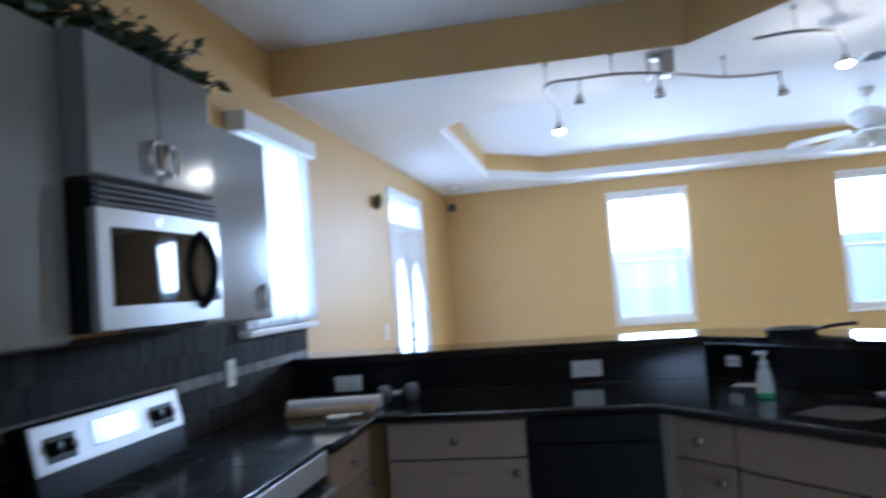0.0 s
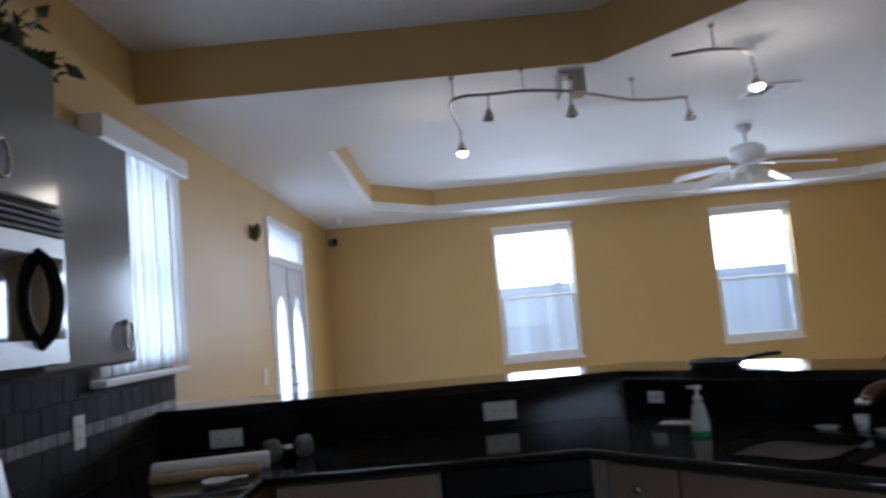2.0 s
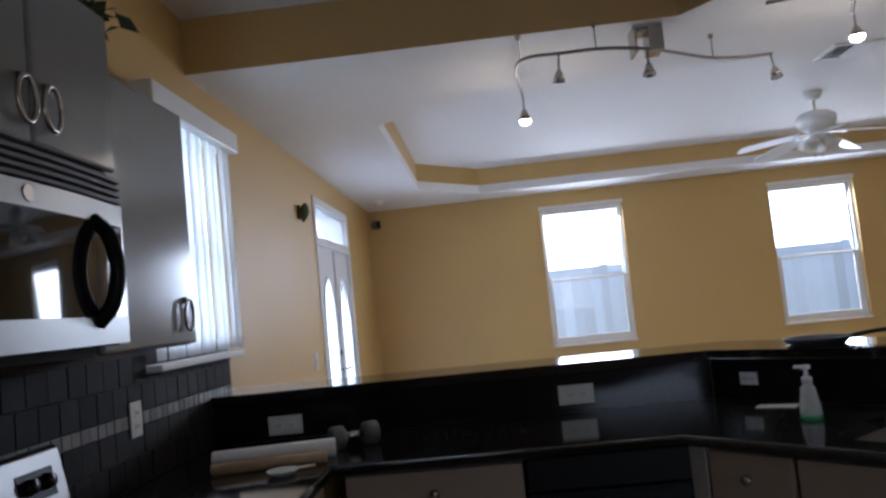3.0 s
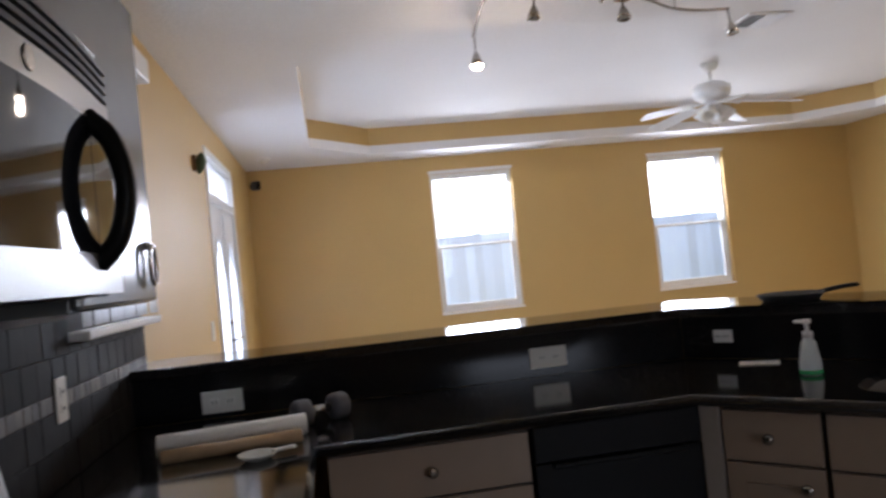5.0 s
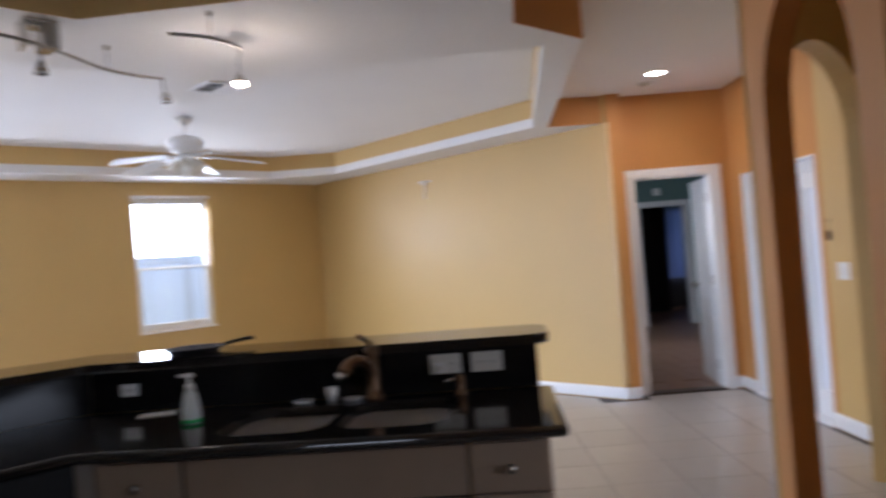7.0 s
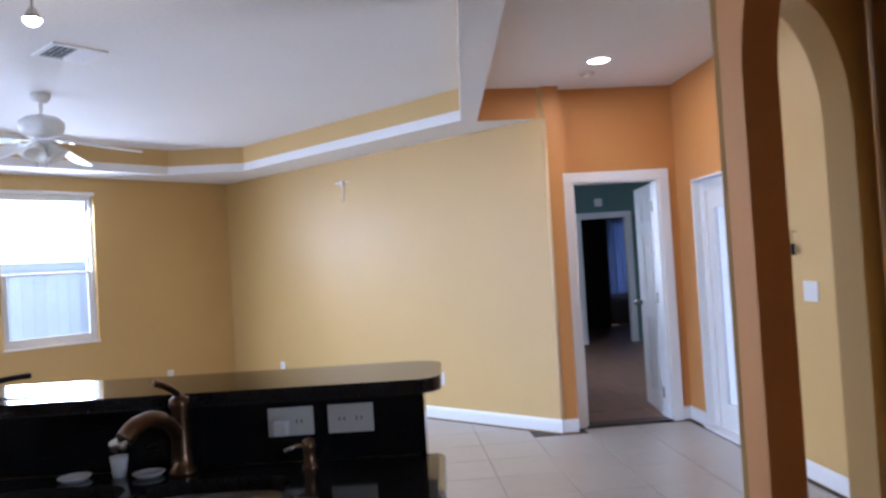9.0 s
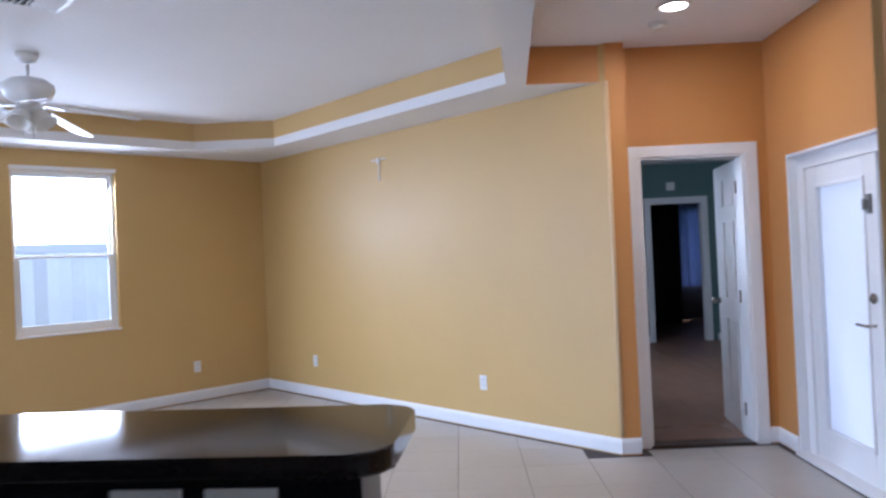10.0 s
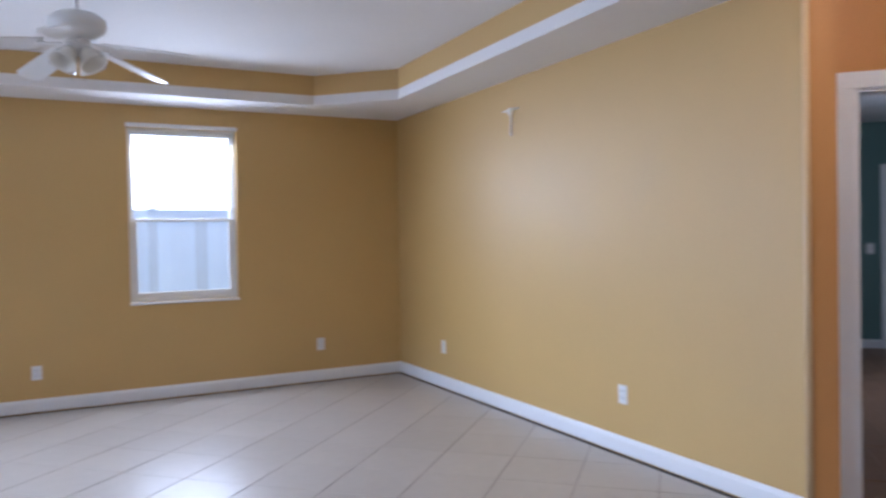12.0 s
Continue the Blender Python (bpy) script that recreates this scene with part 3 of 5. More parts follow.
bm = bmesh.new()
for sg, yy in ((1, 0.0), (-1, -0.035)):
    add_turned(bm, [(0.026, 0), (0.026, 0.006), (0.011, 0.012), (0.011, 0.034), (0.027, 0.046), (0.028, 0.06), (0.012, 0.07)], 16, pose(L - 0.06, yy, 0.96, -90 * sg, 0, 0))
part("knob", bm, CHROME, leaf, "satin nickel knob")
bm = bmesh.new()
for r in range(3):
    for c in range(2):
        add_box(bm, (0.26 + c * 0.10, -0.0460, 1.46 + r * 0.11), (0.33 + c * 0.10, -0.0447, 1.53 + r * 0.11))
part("taped_note", bm, shade("grey paper note", (0.42, 0.46, 0.48), 0.8), leaf, "small grey paper notes taped on")
part("threshold", box((-hw, -0.13, 0.0), (hw, 0.01, 0.016), 0.004), shade("dark wood threshold", (0.05, 0.03, 0.02), 0.4), d3)

# ---- the teal room and the dark room behind it ----
T = pose(*diag(SUM_DOOR, 0), 0, 0, 0, -45)     # local x along the door wall, local y into the room
def room_wall(name, p0, p1, material, openings=(), height=2.6, thick=0.1):
    ob = wall(name, p0, p1, thick, height, material, openings)
    ob.matrix_world = T @ ob.matrix_world
    return ob


def at(x, y):
    return (T @ Vector((x, y, 0))).xy


room_wall("wall_teal_far", (4.6, 5.6), (0.9, 5.6), TEAL, [(4.6 - 3.30, 4.6 - 2.54, 0, 2.03)])
room_wall("wall_teal_left", (0.9, 5.6), (0.9, 0.12), TEAL, [(2.2, 3.6, 0.9, 2.2)])
room_wall("wall_teal_right", (4.6, 0.12), (4.6, 5.6), TEAL)
room_wall("wall_teal_near_side", (2.07, 0.125), (4.6, 0.125), TEAL)
make_ceiling = make("ceiling_teal_room", box((0.85, 0.125, 2.6), (4.7, 8.9, 2.7)), CEIL, T)
tagged(make_ceiling, kind="structure")
floor2 = make("floor_teal_room", box((0.85, 0.125, -0.05), (4.7, 8.9, 0.004)), WOOD_FLOOR, T)
tagged(floor2, kind="structure")
for k in range(10):
    for j in range(5):
        y0 = 0.16 + j * 1.12 + (k % 2) * 0.4
        part("plank", box((0.95 + k * 0.19, y0, 0.0), (0.95 + k * 0.19 + 0.186, min(y0 + 1.11, 5.55), 0.010), 0.001), WOOD_FLOOR, floor2)
# darkness of this unlit room is partly painted into its wall colour
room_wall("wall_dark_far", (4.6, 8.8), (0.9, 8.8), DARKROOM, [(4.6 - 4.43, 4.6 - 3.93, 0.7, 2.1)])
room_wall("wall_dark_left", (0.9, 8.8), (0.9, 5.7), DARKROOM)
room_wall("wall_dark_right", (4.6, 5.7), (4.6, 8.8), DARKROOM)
d4 = empty("door_4", T @ pose(2.92, 5.6, 0, 0, 0, 180), "white cased doorway into an unlit room", "doorway", "", "structure")
part("door_casing", boxes(((-0.46, 0.001, 0), (-0.378, 0.018, 2.03)), ((0.378, 0.001, 0), (0.46, 0.018, 2.03)), ((-0.46, 0.001, 2.03), (0.46, 0.018, 2.11)), bevel=0.004), TRIM, d4)
part("door_jamb", boxes(((-0.382, -0.11, 0), (-0.365, 0.004, 2.015)), ((0.365, -0.11, 0), (0.382, 0.004, 2.015)), ((-0.382, -0.11, 2.015), (0.382, 0.004, 2.032))), TRIM, d4)
for a, b in (((3.45, 5.6), (4.6, 5.6)), ((0.9, 5.6), (2.50, 5.6))):
    board("baseboard", at(*b), at(*a), 0.014, 0.10, TRIM, z0=0.006)
al = empty("door_chime", T @ pose(2.85, 5.6, 2.27, 90, 0, 0), "small white square door chime on a teal wall", "chime")
part("cover", box((-0.06, -0.06, 0.002), (0.06, 0.06, 0.045), 0.01), WHITE, al)
part("grille", boxes(*[((-0.04, -0.03 + k * 0.02, 0.045), (0.04, -0.022 + k * 0.02, 0.048)) for k in range(4)]), PLATE, al)
sw = empty("light_switch", T @ pose(2.35, 5.6, 1.15, 90, 0, 0), "small white switch plate on a teal wall", "light switch")
part("plate", box((-0.04, -0.06, 0.002), (0.04, 0.06, 0.008), 0.002), WHITE, sw)
part("rocker", box((-0.016, -0.032, 0.008), (0.016, 0.032, 0.012), 0.002), WHITE, sw)
ward = empty("wardrobe", T @ pose(3.52, 8.35, 0, 0, 0, 0), "tall dark brown wardrobe in an unlit room", "wardrobe")
part("body", box((-0.5, -0.30, 0.08), (0.16, 0.38, 2.12), 0.006), DARK, ward)
for sx in (-0.33, 0.0):
    pp = part("door", box((sx - 0.16, -0.325, 0.1), (sx + 0.155, -0.302, 2.1), 0.005), DARK, ward)
    part("handle", tube([(sx + 0.11, -0.33, 0.95), (sx + 0.11, -0.35, 0.97), (sx + 0.11, -0.35, 1.1), (sx + 0.11, -0.33, 1.12)], 0.005, 6), BRONZE, pp)
part("plinth", box((-0.49, -0.28, 0.004), (0.15, 0.37, 0.08)), DARK, ward)
cu = empty("curtain", T @ pose(4.18, 8.70, 0.62), "dim blue curtain drawn over a window", "curtain")
bm = bmesh.new()
for off in (0.0, 0.004):
    cols = [(bm.verts.new((x, off + 0.02 * math.sin(x * 40), 0)), bm.verts.new((x, off + 0.02 * math.sin(x * 40), 1.55))) for x in np.linspace(-0.33, 0.33, 40)]
    for a, b in zip(cols, cols[1:]):
        bm.faces.new((a[0], b[0], b[1], a[1]))
part("cloth", bm, CURTAIN, cu)
part("rod", tube([(-0.4, 0.01, 1.56), (0.4, 0.01, 1.56)], 0.012, 10), BRONZE, cu)
lt = T @ Vector((0.85, 2.7, 1.6))
window_light("teal_room_daylight", lt - (T.to_3x3() @ Vector((0.2, 0, 0))), T.to_3x3() @ Vector((1, 0, 0)), 1.3, 1.2, 27)

# ---- outside ----
ground = make("ground", box((-400, -400, -0.6), (400, 400, -0.12)), GRASS)
tagged(ground, kind="structure")
HAZE = glow("bright hazy sky", (0.90, 0.95, 1.0), 5.0)
haze = boxes(((-180, 90, -0.3), (180, 91, 70)), ((-91, -120, -0.3), (-90, 90, 70)))
tagged(make("backdrop", haze, HAZE), kind="structure")
fence = empty("fence", pose(0, 14.2, -0.12), "tall white vinyl privacy fence beside the lawn", "fence", "", "structure")
slat_mesh = None
for k in range(9):
    x = -4.45 + k * 1.9
    p = part("post", box((x - 0.06, -0.016, 0), (x + 0.06, 0.016, 1.95), 0.006), FENCE, fence)
    part("cap", box((x - 0.064, -0.02, 1.95), (x + 0.064, 0.02, 1.965), 0.003), FENCE, p)
    if k < 8:
        part("rail", boxes(((x + 0.06, -0.02, 0.10), (x + 1.84, 0.02, 0.22)), ((x + 0.06, -0.02, 1.82), (x + 1.84, 0.02, 1.94)), bevel=0.004), FENCE, fence)
        for j in range(11):
            sx = x + 0.055 + j * 0.1628
            if slat_mesh is None:
                s0 = part("slat", box((0, -0.011, 0.20), (0.1622, 0.011, 1.84), 0.003), FENCE, fence, "", Matrix.Translation((sx, 0, 0)))
                slat_mesh = s0.data
            else:
                s1 = new("slat", slat_mesh)
                s1.parent = fence
                s1.matrix_local = Matrix.Translation((sx, 0, 0))

# ---- kitchen plan: the bar bends at its corner and runs on at a slant ----
BAR_Z, TOP_Z = 1.12, 0.91
PC = Vector((2.165, 5.41))          # corner of the granite panel
B = pose(PC.x, PC.y, 0, 0, 0, BAR_TURN)   # local x along the slanting run, local y towards the living room
B_END = 1.908
W_END = 1.892


def bar_xy(s, y):
    v = B @ Vector((s, y, 0))
    return (v.x, v.y)


half_turn = math.tan(radians(BAR_TURN / 2))


def bend(y):
    """Where a line y metres behind the panel bends round the corner."""
    return bar_xy(y * half_turn, y)


# half wall, granite panels, bar top
bm = bmesh.new()
add_prism(bm, [(0.0, PC.y + 0.022), bend(0.022), bar_xy(B_END - 0.07, 0.022), bar_xy(B_END - 0.07, 0.16), bend(0.16), (0.0, PC.y + 0.16)], 0, BAR_Z - 0.04)
bmesh.ops.recalc_face_normals(bm, faces=bm.faces)
tagged(make("wall_bar", bm, TAN), kind="structure")
panel = empty("granite_splash", pose(0, 0, 0), "black granite splash panels between worktop and bar", "splashback")
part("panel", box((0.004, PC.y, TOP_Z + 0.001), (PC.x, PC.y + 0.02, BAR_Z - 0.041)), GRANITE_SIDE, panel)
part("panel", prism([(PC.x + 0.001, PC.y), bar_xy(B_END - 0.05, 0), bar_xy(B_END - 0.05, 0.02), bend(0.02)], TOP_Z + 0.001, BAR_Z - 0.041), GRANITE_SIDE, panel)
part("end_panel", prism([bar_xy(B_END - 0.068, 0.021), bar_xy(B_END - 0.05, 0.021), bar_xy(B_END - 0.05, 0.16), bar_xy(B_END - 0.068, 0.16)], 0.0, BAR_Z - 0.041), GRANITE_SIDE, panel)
tip = []
y0, y1, r = -0.032, 0.36, 0.065
for cy, a0, a1 in ((y0 + r, -90, 0), (y1 - r, 0, 90)):
    tip += [bar_xy(B_END - r + r * math.cos(radians(a)), cy + r * math.sin(radians(a))) for a in np.linspace(a0, a1, 7)]
bar_poly = [(0.004, PC.y + y0), bend(y0)] + tip + [bend(y1), (0.004, PC.y + y1)]
bar = empty("bar_top", pose(0, 0, 0), "polished black granite bar top with a rounded end", "counter")
part("slab", prism(bar_poly, BAR_Z - 0.04, BAR_Z, 0.008), GRANITE, bar)

# worktop: stove side, corner, straight run, slanting run round the sink
FRONT = 0.655
S0, S1, SY0, SY1, SM = 0.73, 1.525, -0.56, -0.118, 1.13
fA = PC.y - FRONT - 0.02
worktop = empty("worktop", pose(0, 0, 0), "polished black granite worktop with a sink cut-out", "counter")
fb = bend(-FRONT - 0.02)
edge_line = [(0.004, 4.17), (0.66, 4.17), (0.66, fA), (fb[0], fA), bar_xy(W_END, -FRONT - 0.02), bar_xy(W_END, -0.001), (PC.x, PC.y - 0.001), (0.004, PC.y - 0.001)]
def rounded(a, b, c, d, r):
    """A rectangle from (a, c) to (b, d) with rounded corners."""
    out = []
    for cx, cy, turn in ((b - r, d - r, 0), (a + r, d - r, 90), (a + r, c + r, 180), (b - r, c + r, 270)):
        out += [(cx + r * math.cos(radians(turn + q)), cy + r * math.sin(radians(turn + q))) for q in (0, 22, 45, 68, 90)]
    return out


holes = [[bar_xy(p, q) for p, q in rounded(a, b, SY0, SY1, 0.10)] for a, b in ((S0, SM - 0.018), (SM + 0.018, S1))]
bm = bmesh.new()
levels = []
for z in (TOP_Z - 0.038, TOP_Z):
    loops = [[bm.verts.new((x, y, z)) for x, y in l] for l in (edge_line, *holes)]
    es = [bm.edges.new((l[i], l[(i + 1) % len(l)])) for l in loops for i in range(len(l))]
    bmesh.ops.triangle_fill(bm, edges=es, use_beauty=True)
    levels.append(loops)
for l0, l1 in zip(*levels):
    for i in range(len(l0)):
        k = (i + 1) % len(l0)
        bm.faces.new((l0[i], l0[k], l1[k], l1[i]))
bmesh.ops.recalc_face_normals(bm, faces=bm.faces)
part("slab", bm, GRANITE, worktop)
bm = tube([(0.662, 4.17, TOP_Z - 0.019), (0.662, fA, TOP_Z - 0.019)], 0.0185, 10)
part("nosing", bm, GRANITE, worktop)
part("nosing", tube([(0.66, fA - 0.001, TOP_Z - 0.019), (fb[0], fA - 0.001, TOP_Z - 0.019), (*bar_xy(W_END, -FRONT - 0.021), TOP_Z - 0.019)], 0.0185, 10), GRANITE, worktop)
part("nosing", tube([(*bar_xy(W_END + 0.001, -FRONT - 0.02), TOP_Z - 0.019), (*bar_xy(W_END + 0.001, -0.001), TOP_Z - 0.019)], 0.0185, 10), GRANITE, worktop)

# sink
sink = empty("kitchen_sink", B @ pose(0, 0, TOP_Z - 0.038), "stainless steel double bowl sink set under black granite", "sink")
for a, b in ((S0 - 0.008, SM - 0.012), (SM + 0.012, S1 + 0.008)):
    bm = bmesh.new()
    y0_, y1_, dp = SY0 - 0.008, SY1 + 0.008, -0.19
    def loop(k, z):
        return [bm.verts.new((p, q, z)) for p, q in rounded(a + k, b - k, y0_ + k, y1_ - k, 0.10)]
    rings = [loop(-0.015, 0.0), loop(0.0, -0.001), loop(0.006, dp * 0.6), loop(0.02, dp * 0.95), loop(0.05, dp)]
    n = len(rings[0])
    for p_, q_ in zip(rings, rings[1:]):
        for i in range(n):
            bm.faces.new((p_[i], p_[(i + 1) % n], q_[(i + 1) % n], q_[i])).smooth = True
    bm.faces.new(rings[-1])
    bmesh.ops.solidify(bm, geom=bm.faces[:], thickness=0.002)
    bowl = part("bowl", bm, BOWL, sink)
    part("drain", turned([(0.045, 0), (0.045, 0.004), (0.03, 0.004), (0.02, 0.001)], 20, pose((a + b) / 2, (SY0 + SY1) / 2, dp + 0.003)), CHROME, bowl)

# faucet and the small things round it
fc = empty("kitchen_faucet", B @ pose(1.205, -0.055, TOP_Z) @ Matrix.Scale(1.12, 4), "bronze pull-out kitchen faucet with a lifted lever", "faucet")
part("base", turned([(0.034, 0), (0.034, 0.01), (0.026, 0.018), (0.023, 0.05), (0.022, 0.15), (0.025, 0.165), (0.023, 0.18), (0.008, 0.19)], 20), BRONZE, fc)
part("spout", tube(smooth_line([(0, 0, 0.08), (-0.014, -0.04, 0.13), (-0.034, -0.085, 0.15), (-0.056, -0.125, 0.142), (-0.07, -0.15, 0.12)]), [0.017] * 8 + [0.019] * 9 + [0.021] * 8, 12), BRONZE, fc)
part("spray_tip", turned([(0.021, 0), (0.0225, 0.012), (0.02, 0.02)], 16, pose(-0.075, -0.157, 0.103, 12, -8, 0)), CHROME, fc)
part("lever", tube(smooth_line([(0, 0, 0.185), (-0.008, -0.02, 0.205), (-0.02, -0.06, 0.225), (-0.028, -0.085, 0.232)]), 0.0085, 10), BRONZE, fc)
dsp = empty("soap_dispenser", B @ pose(1.55, -0.075, TOP_Z), "bronze soap pump set into black granite", "soap dispenser")
part("body", turned([(0.022, 0), (0.022, 0.006), (0.016, 0.012), (0.016, 0.05), (0.018, 0.055), (0.015, 0.075), (0.004, 0.08)], 18), BRONZE, dsp)
part("nozzle", tube([(0, 0, 0.062), (-0.03, -0.03, 0.066), (-0.055, -0.055, 0.060)], 0.006, 8), CHROME, dsp)
for s, y, kind in ((0.915, -0.058, "dish"), (1.03, -0.045, "cup"), (1.115, -0.058, "dish")):
    if kind == "dish":
        o = empty("soap_dish", B @ pose(s, y, TOP_Z), "small white oval soap dish beside the faucet", "soap dish", "sink dishes")
        part("dish", turned([(0.030, 0), (0.040, 0.008), (0.043, 0.011), (0.039, 0.011), (0.030, 0.005)], 24), WHITE, o)
    else:
        o = empty("small_cup", B @ pose(s, y, TOP_Z), "small pale cup beside the faucet", "cup")
        part("cup", turned([(0.017, 0), (0.024, 0.055), (0.022, 0.055), (0.016, 0.004)], 20), WHITE, o)
sb = empty("soap_bottle", B @ pose(0.56, -0.30, TOP_Z) @ Matrix.Scale(0.86, 4), "clear pump bottle with a little green soap", "soap bottle")
part("bottle", turned([(0.036, 0), (0.040, 0.008), (0.039, 0.05), (0.030, 0.10), (0.026, 0.125), (0.017, 0.135), (0.017, 0.142)], 24), sheer("frosted bottle plastic", (0.80, 0.83, 0.82), 0.35), sb)
part("soap", turned([(0.0405, 0.003), (0.0415, 0.006), (0.0412, 0.018), (0.04, 0.020)], 24), GREEN, sb, "green liquid soap showing through")
part("collar", turned([(0.019, 0.142), (0.019, 0.165), (0.008, 0.168), (0.007, 0.195)], 18), WHITE, sb)
part("pump_head", boxes(((-0.014, -0.014, 0.195), (0.014, 0.014, 0.212)), ((-0.045, -0.008, 0.198), (-0.012, 0.008, 0.210)), bevel=0.003), WHITE, sb)
card = empty("folded_card", B @ pose(0.33, -0.10, TOP_Z, 0, 0, 18), "white card lying on black granite", "card")
part("sheet", box((-0.07, -0.04, 0.0005), (0.07, 0.04, 0.004), 0.001), PAPER, card)
pan = empty("frying_pan", B @ pose(0.40, 0.13, BAR_Z, 0, 0, 10), "black frying pan resting on the granite bar", "pan")
part("pan", turned([(0.095, 0), (0.105, 0.004), (0.122, 0.026), (0.125, 0.027), (0.120, 0.027), (0.100, 0.008), (0.02, 0.006)], 32), IRON, pan)
part("handle", tube(smooth_line([(0.10, 0.06, 0.020), (0.14, 0.085, 0.028), (0.19, 0.115, 0.034), (0.23, 0.14, 0.035)]), 0.009, 8), BLACK, pan)

# sockets in the splash and on the walls
def outlet(m, wide, high, label, group, gangs=1, kind="socket", material=None):
    """A cover plate in the local xz plane that faces -y."""
    o = empty("wall_outlet", m, label, "outlet", group)
    part("plate", box((-wide / 2, -0.007, -high / 2), (wide / 2, -0.0008, high / 2), 0.002), material or PLATE, o)
    across = wide > high
    for g in range(gangs):
        for q in (-1, 1):
            c = q * (wide if across else high) * 0.19
            x, z = (c, 0) if across else (0, c)
            f = part("socket", box((x - 0.016, -0.0095, z - 0.014), (x + 0.016, -0.0072, z + 0.014), 0.002), material or PLATE, o)
            part("slot", boxes(((x - 0.008, -0.0105, z - 0.005), (x - 0.005, -0.0096, z + 0.005)), ((x + 0.005, -0.0105, z - 0.005), (x + 0.008, -0.0096, z + 0.005))), SLOT, f)
    return o


for x, z in ((0.325, 0.97), (1.59, 0.985)):
    outlet(pose(x, PC.y, z), 0.15, 0.082, "almond outlet plate on black granite splash", "outlets of the bar")
outlet(B @ pose(0.17, 0, 1.00), 0.075, 0.05, "white outlet plate on black granite splash", "outlets of the bar", material=WHITE)
for s in (1.49, 1.655):
    outlet(B @ pose(s, 0, 1.022), 0.125, 0.078, "almond outlet plate on black granite splash", "outlets of the bar")
plug = empty("plug_adapter", B @ pose(1.468, -0.0105, 1.012), "small white plug adapter in an almond outlet", "plug")
part("body", box((-0.02, -0.035, -0.022), (0.02, 0.0, 0.018), 0.006), WHITE, plug)
part("ring", turned([(0.012, 0), (0.010, 0.008)], 16, pose(0, -0.035, 0, 90, 0, 0)), PLATE, plug)
for x, z in ((3.73, 0.33), (6.144, 0.365)):
    outlet(pose(x, FAR, z), 0.075, 0.115, "white outlet plate low on the tan wall", "wall outlets", material=WHITE)
for y in (9.55, 7.155):
    outlet(pose(RIGHT, y, 0.38, 0, 0, -90), 0.075, 0.118, "white outlet plate low on the tan wall", "wall outlets", material=WHITE)
o = empty("wall_plate", pose(6.42, FAR, 0.375), "small tan blank plate on the tan wall", "wall plate")
part("plate", box((-0.035, -0.006, -0.045), (0.035, -0.001, 0.045), 0.002), TAN, o)

# ---- base cabinets ----
def base_unit(m, wide, depth, drawers, doors, label, knob_rows=True, group="base cabinets"):
    """Local x along the front, y towards the back, front at y = 0."""
    u = empty("base_cabinet", m, label, "cabinet", group)
    # body painted dark so the gaps between fronts read as shaded; end unit keeps lacquer
    part("body", box((0.002, 0.021, 0.10), (wide - 0.002, depth, 0.868)), LOWER if "open end" in label else CARCASS_SHADE, u)
    part("toe_kick", box((0.002, 0.09, 0.0), (wide - 0.002, depth, 0.10)), CARCASS_SHADE, u)

    def panel_front(name, a, b, c, d):
        f = part(name, box((a + 0.004, 0.0, c + 0.004), (b - 0.004, 0.019, d - 0.004), 0.003), LOWER, u)
        if d - c > 0.3:
            part("field", box((a + 0.06, -0.004, c + 0.06), (b - 0.06, 0.001, d - 0.06), 0.003), LOWER, f)
        kx, kz = ((a + b) / 2, (c + d) / 2) if d - c < 0.3 else (b - 0.05, d - 0.06)
        part("knob", turned([(0.007, 0), (0.007, 0.012), (0.016, 0.018), (0.017, 0.026), (0.006, 0.031)], 14, pose(kx, -0.001, kz, 90, 0, 0)), CHROME, f, "satin nickel knob")

    n = max(drawers, 1)
    for k in range(drawers):
        panel_front("drawer", wide * k / n, wide * (k + 1) / n, 0.70, 0.862)
    for k in range(doors):
        panel_front("door", wide * k / doors, wide * (k + 1) / doors, 0.11, 0.70)
    return u


FY = fA + 0.03
base_unit(pose(0.70, FY, 0), 0.62, 0.58, 1, 1, "taupe base cabinet with drawer over door under granite")
base_unit(pose(0.645, 4.175, 0, 0, 0, 90), 0.52, 0.60, 1, 1, "taupe base cabinet with drawer beside the range")
dw = empty("dishwasher", pose(1.325, FY, 0), "black front-loading dishwasher under granite worktop", "dishwasher")
part("body", box((0.004, 0.03, 0.05), (0.56, 0.56, 0.868)), BLACK, dw)
part("door", box((0.004, 0.0, 0.12), (0.56, 0.028, 0.75), 0.004), BLACK, dw)
part("control_panel", box((0.004, -0.004, 0.755), (0.56, 0.028, 0.866), 0.004), BLACK, dw)
part("handle", box((0.06, -0.02, 0.735), (0.50, 0.0, 0.752), 0.004), BLACK, dw)
part("kick_plate", box((0.004, 0.05, 0.004), (0.56, 0.06, 0.11)), BLACK, dw)
sB = -FRONT + 0.01
stile = empty("cabinet_filler", B @ pose(0.305, sB - 0.002, 0), "pale taupe filler strip beside the dishwasher", "filler strip")
part("strip", box((0.0, 0.0, 0.10), (0.062, 0.03, 0.868), 0.003), shade("pale taupe lacquer", (0.34, 0.30, 0.26), 0.35), stile)
base_unit(B @ pose(0.372, sB, 0), 0.29, 0.60, 1, 1, "taupe base cabinet with drawer beside the sink")
SINK_W = 0.926
u = empty("base_cabinet", B @ pose(0.668, sB, 0), "wide taupe sink cabinet with a false drawer front", "cabinet", "base cabinets")
# same darkened body, shade of the front gaps put into its colour
part("body", box((0.002, 0.021, 0.10), (SINK_W - 0.002, 0.05, 0.868)), CARCASS_SHADE, u)
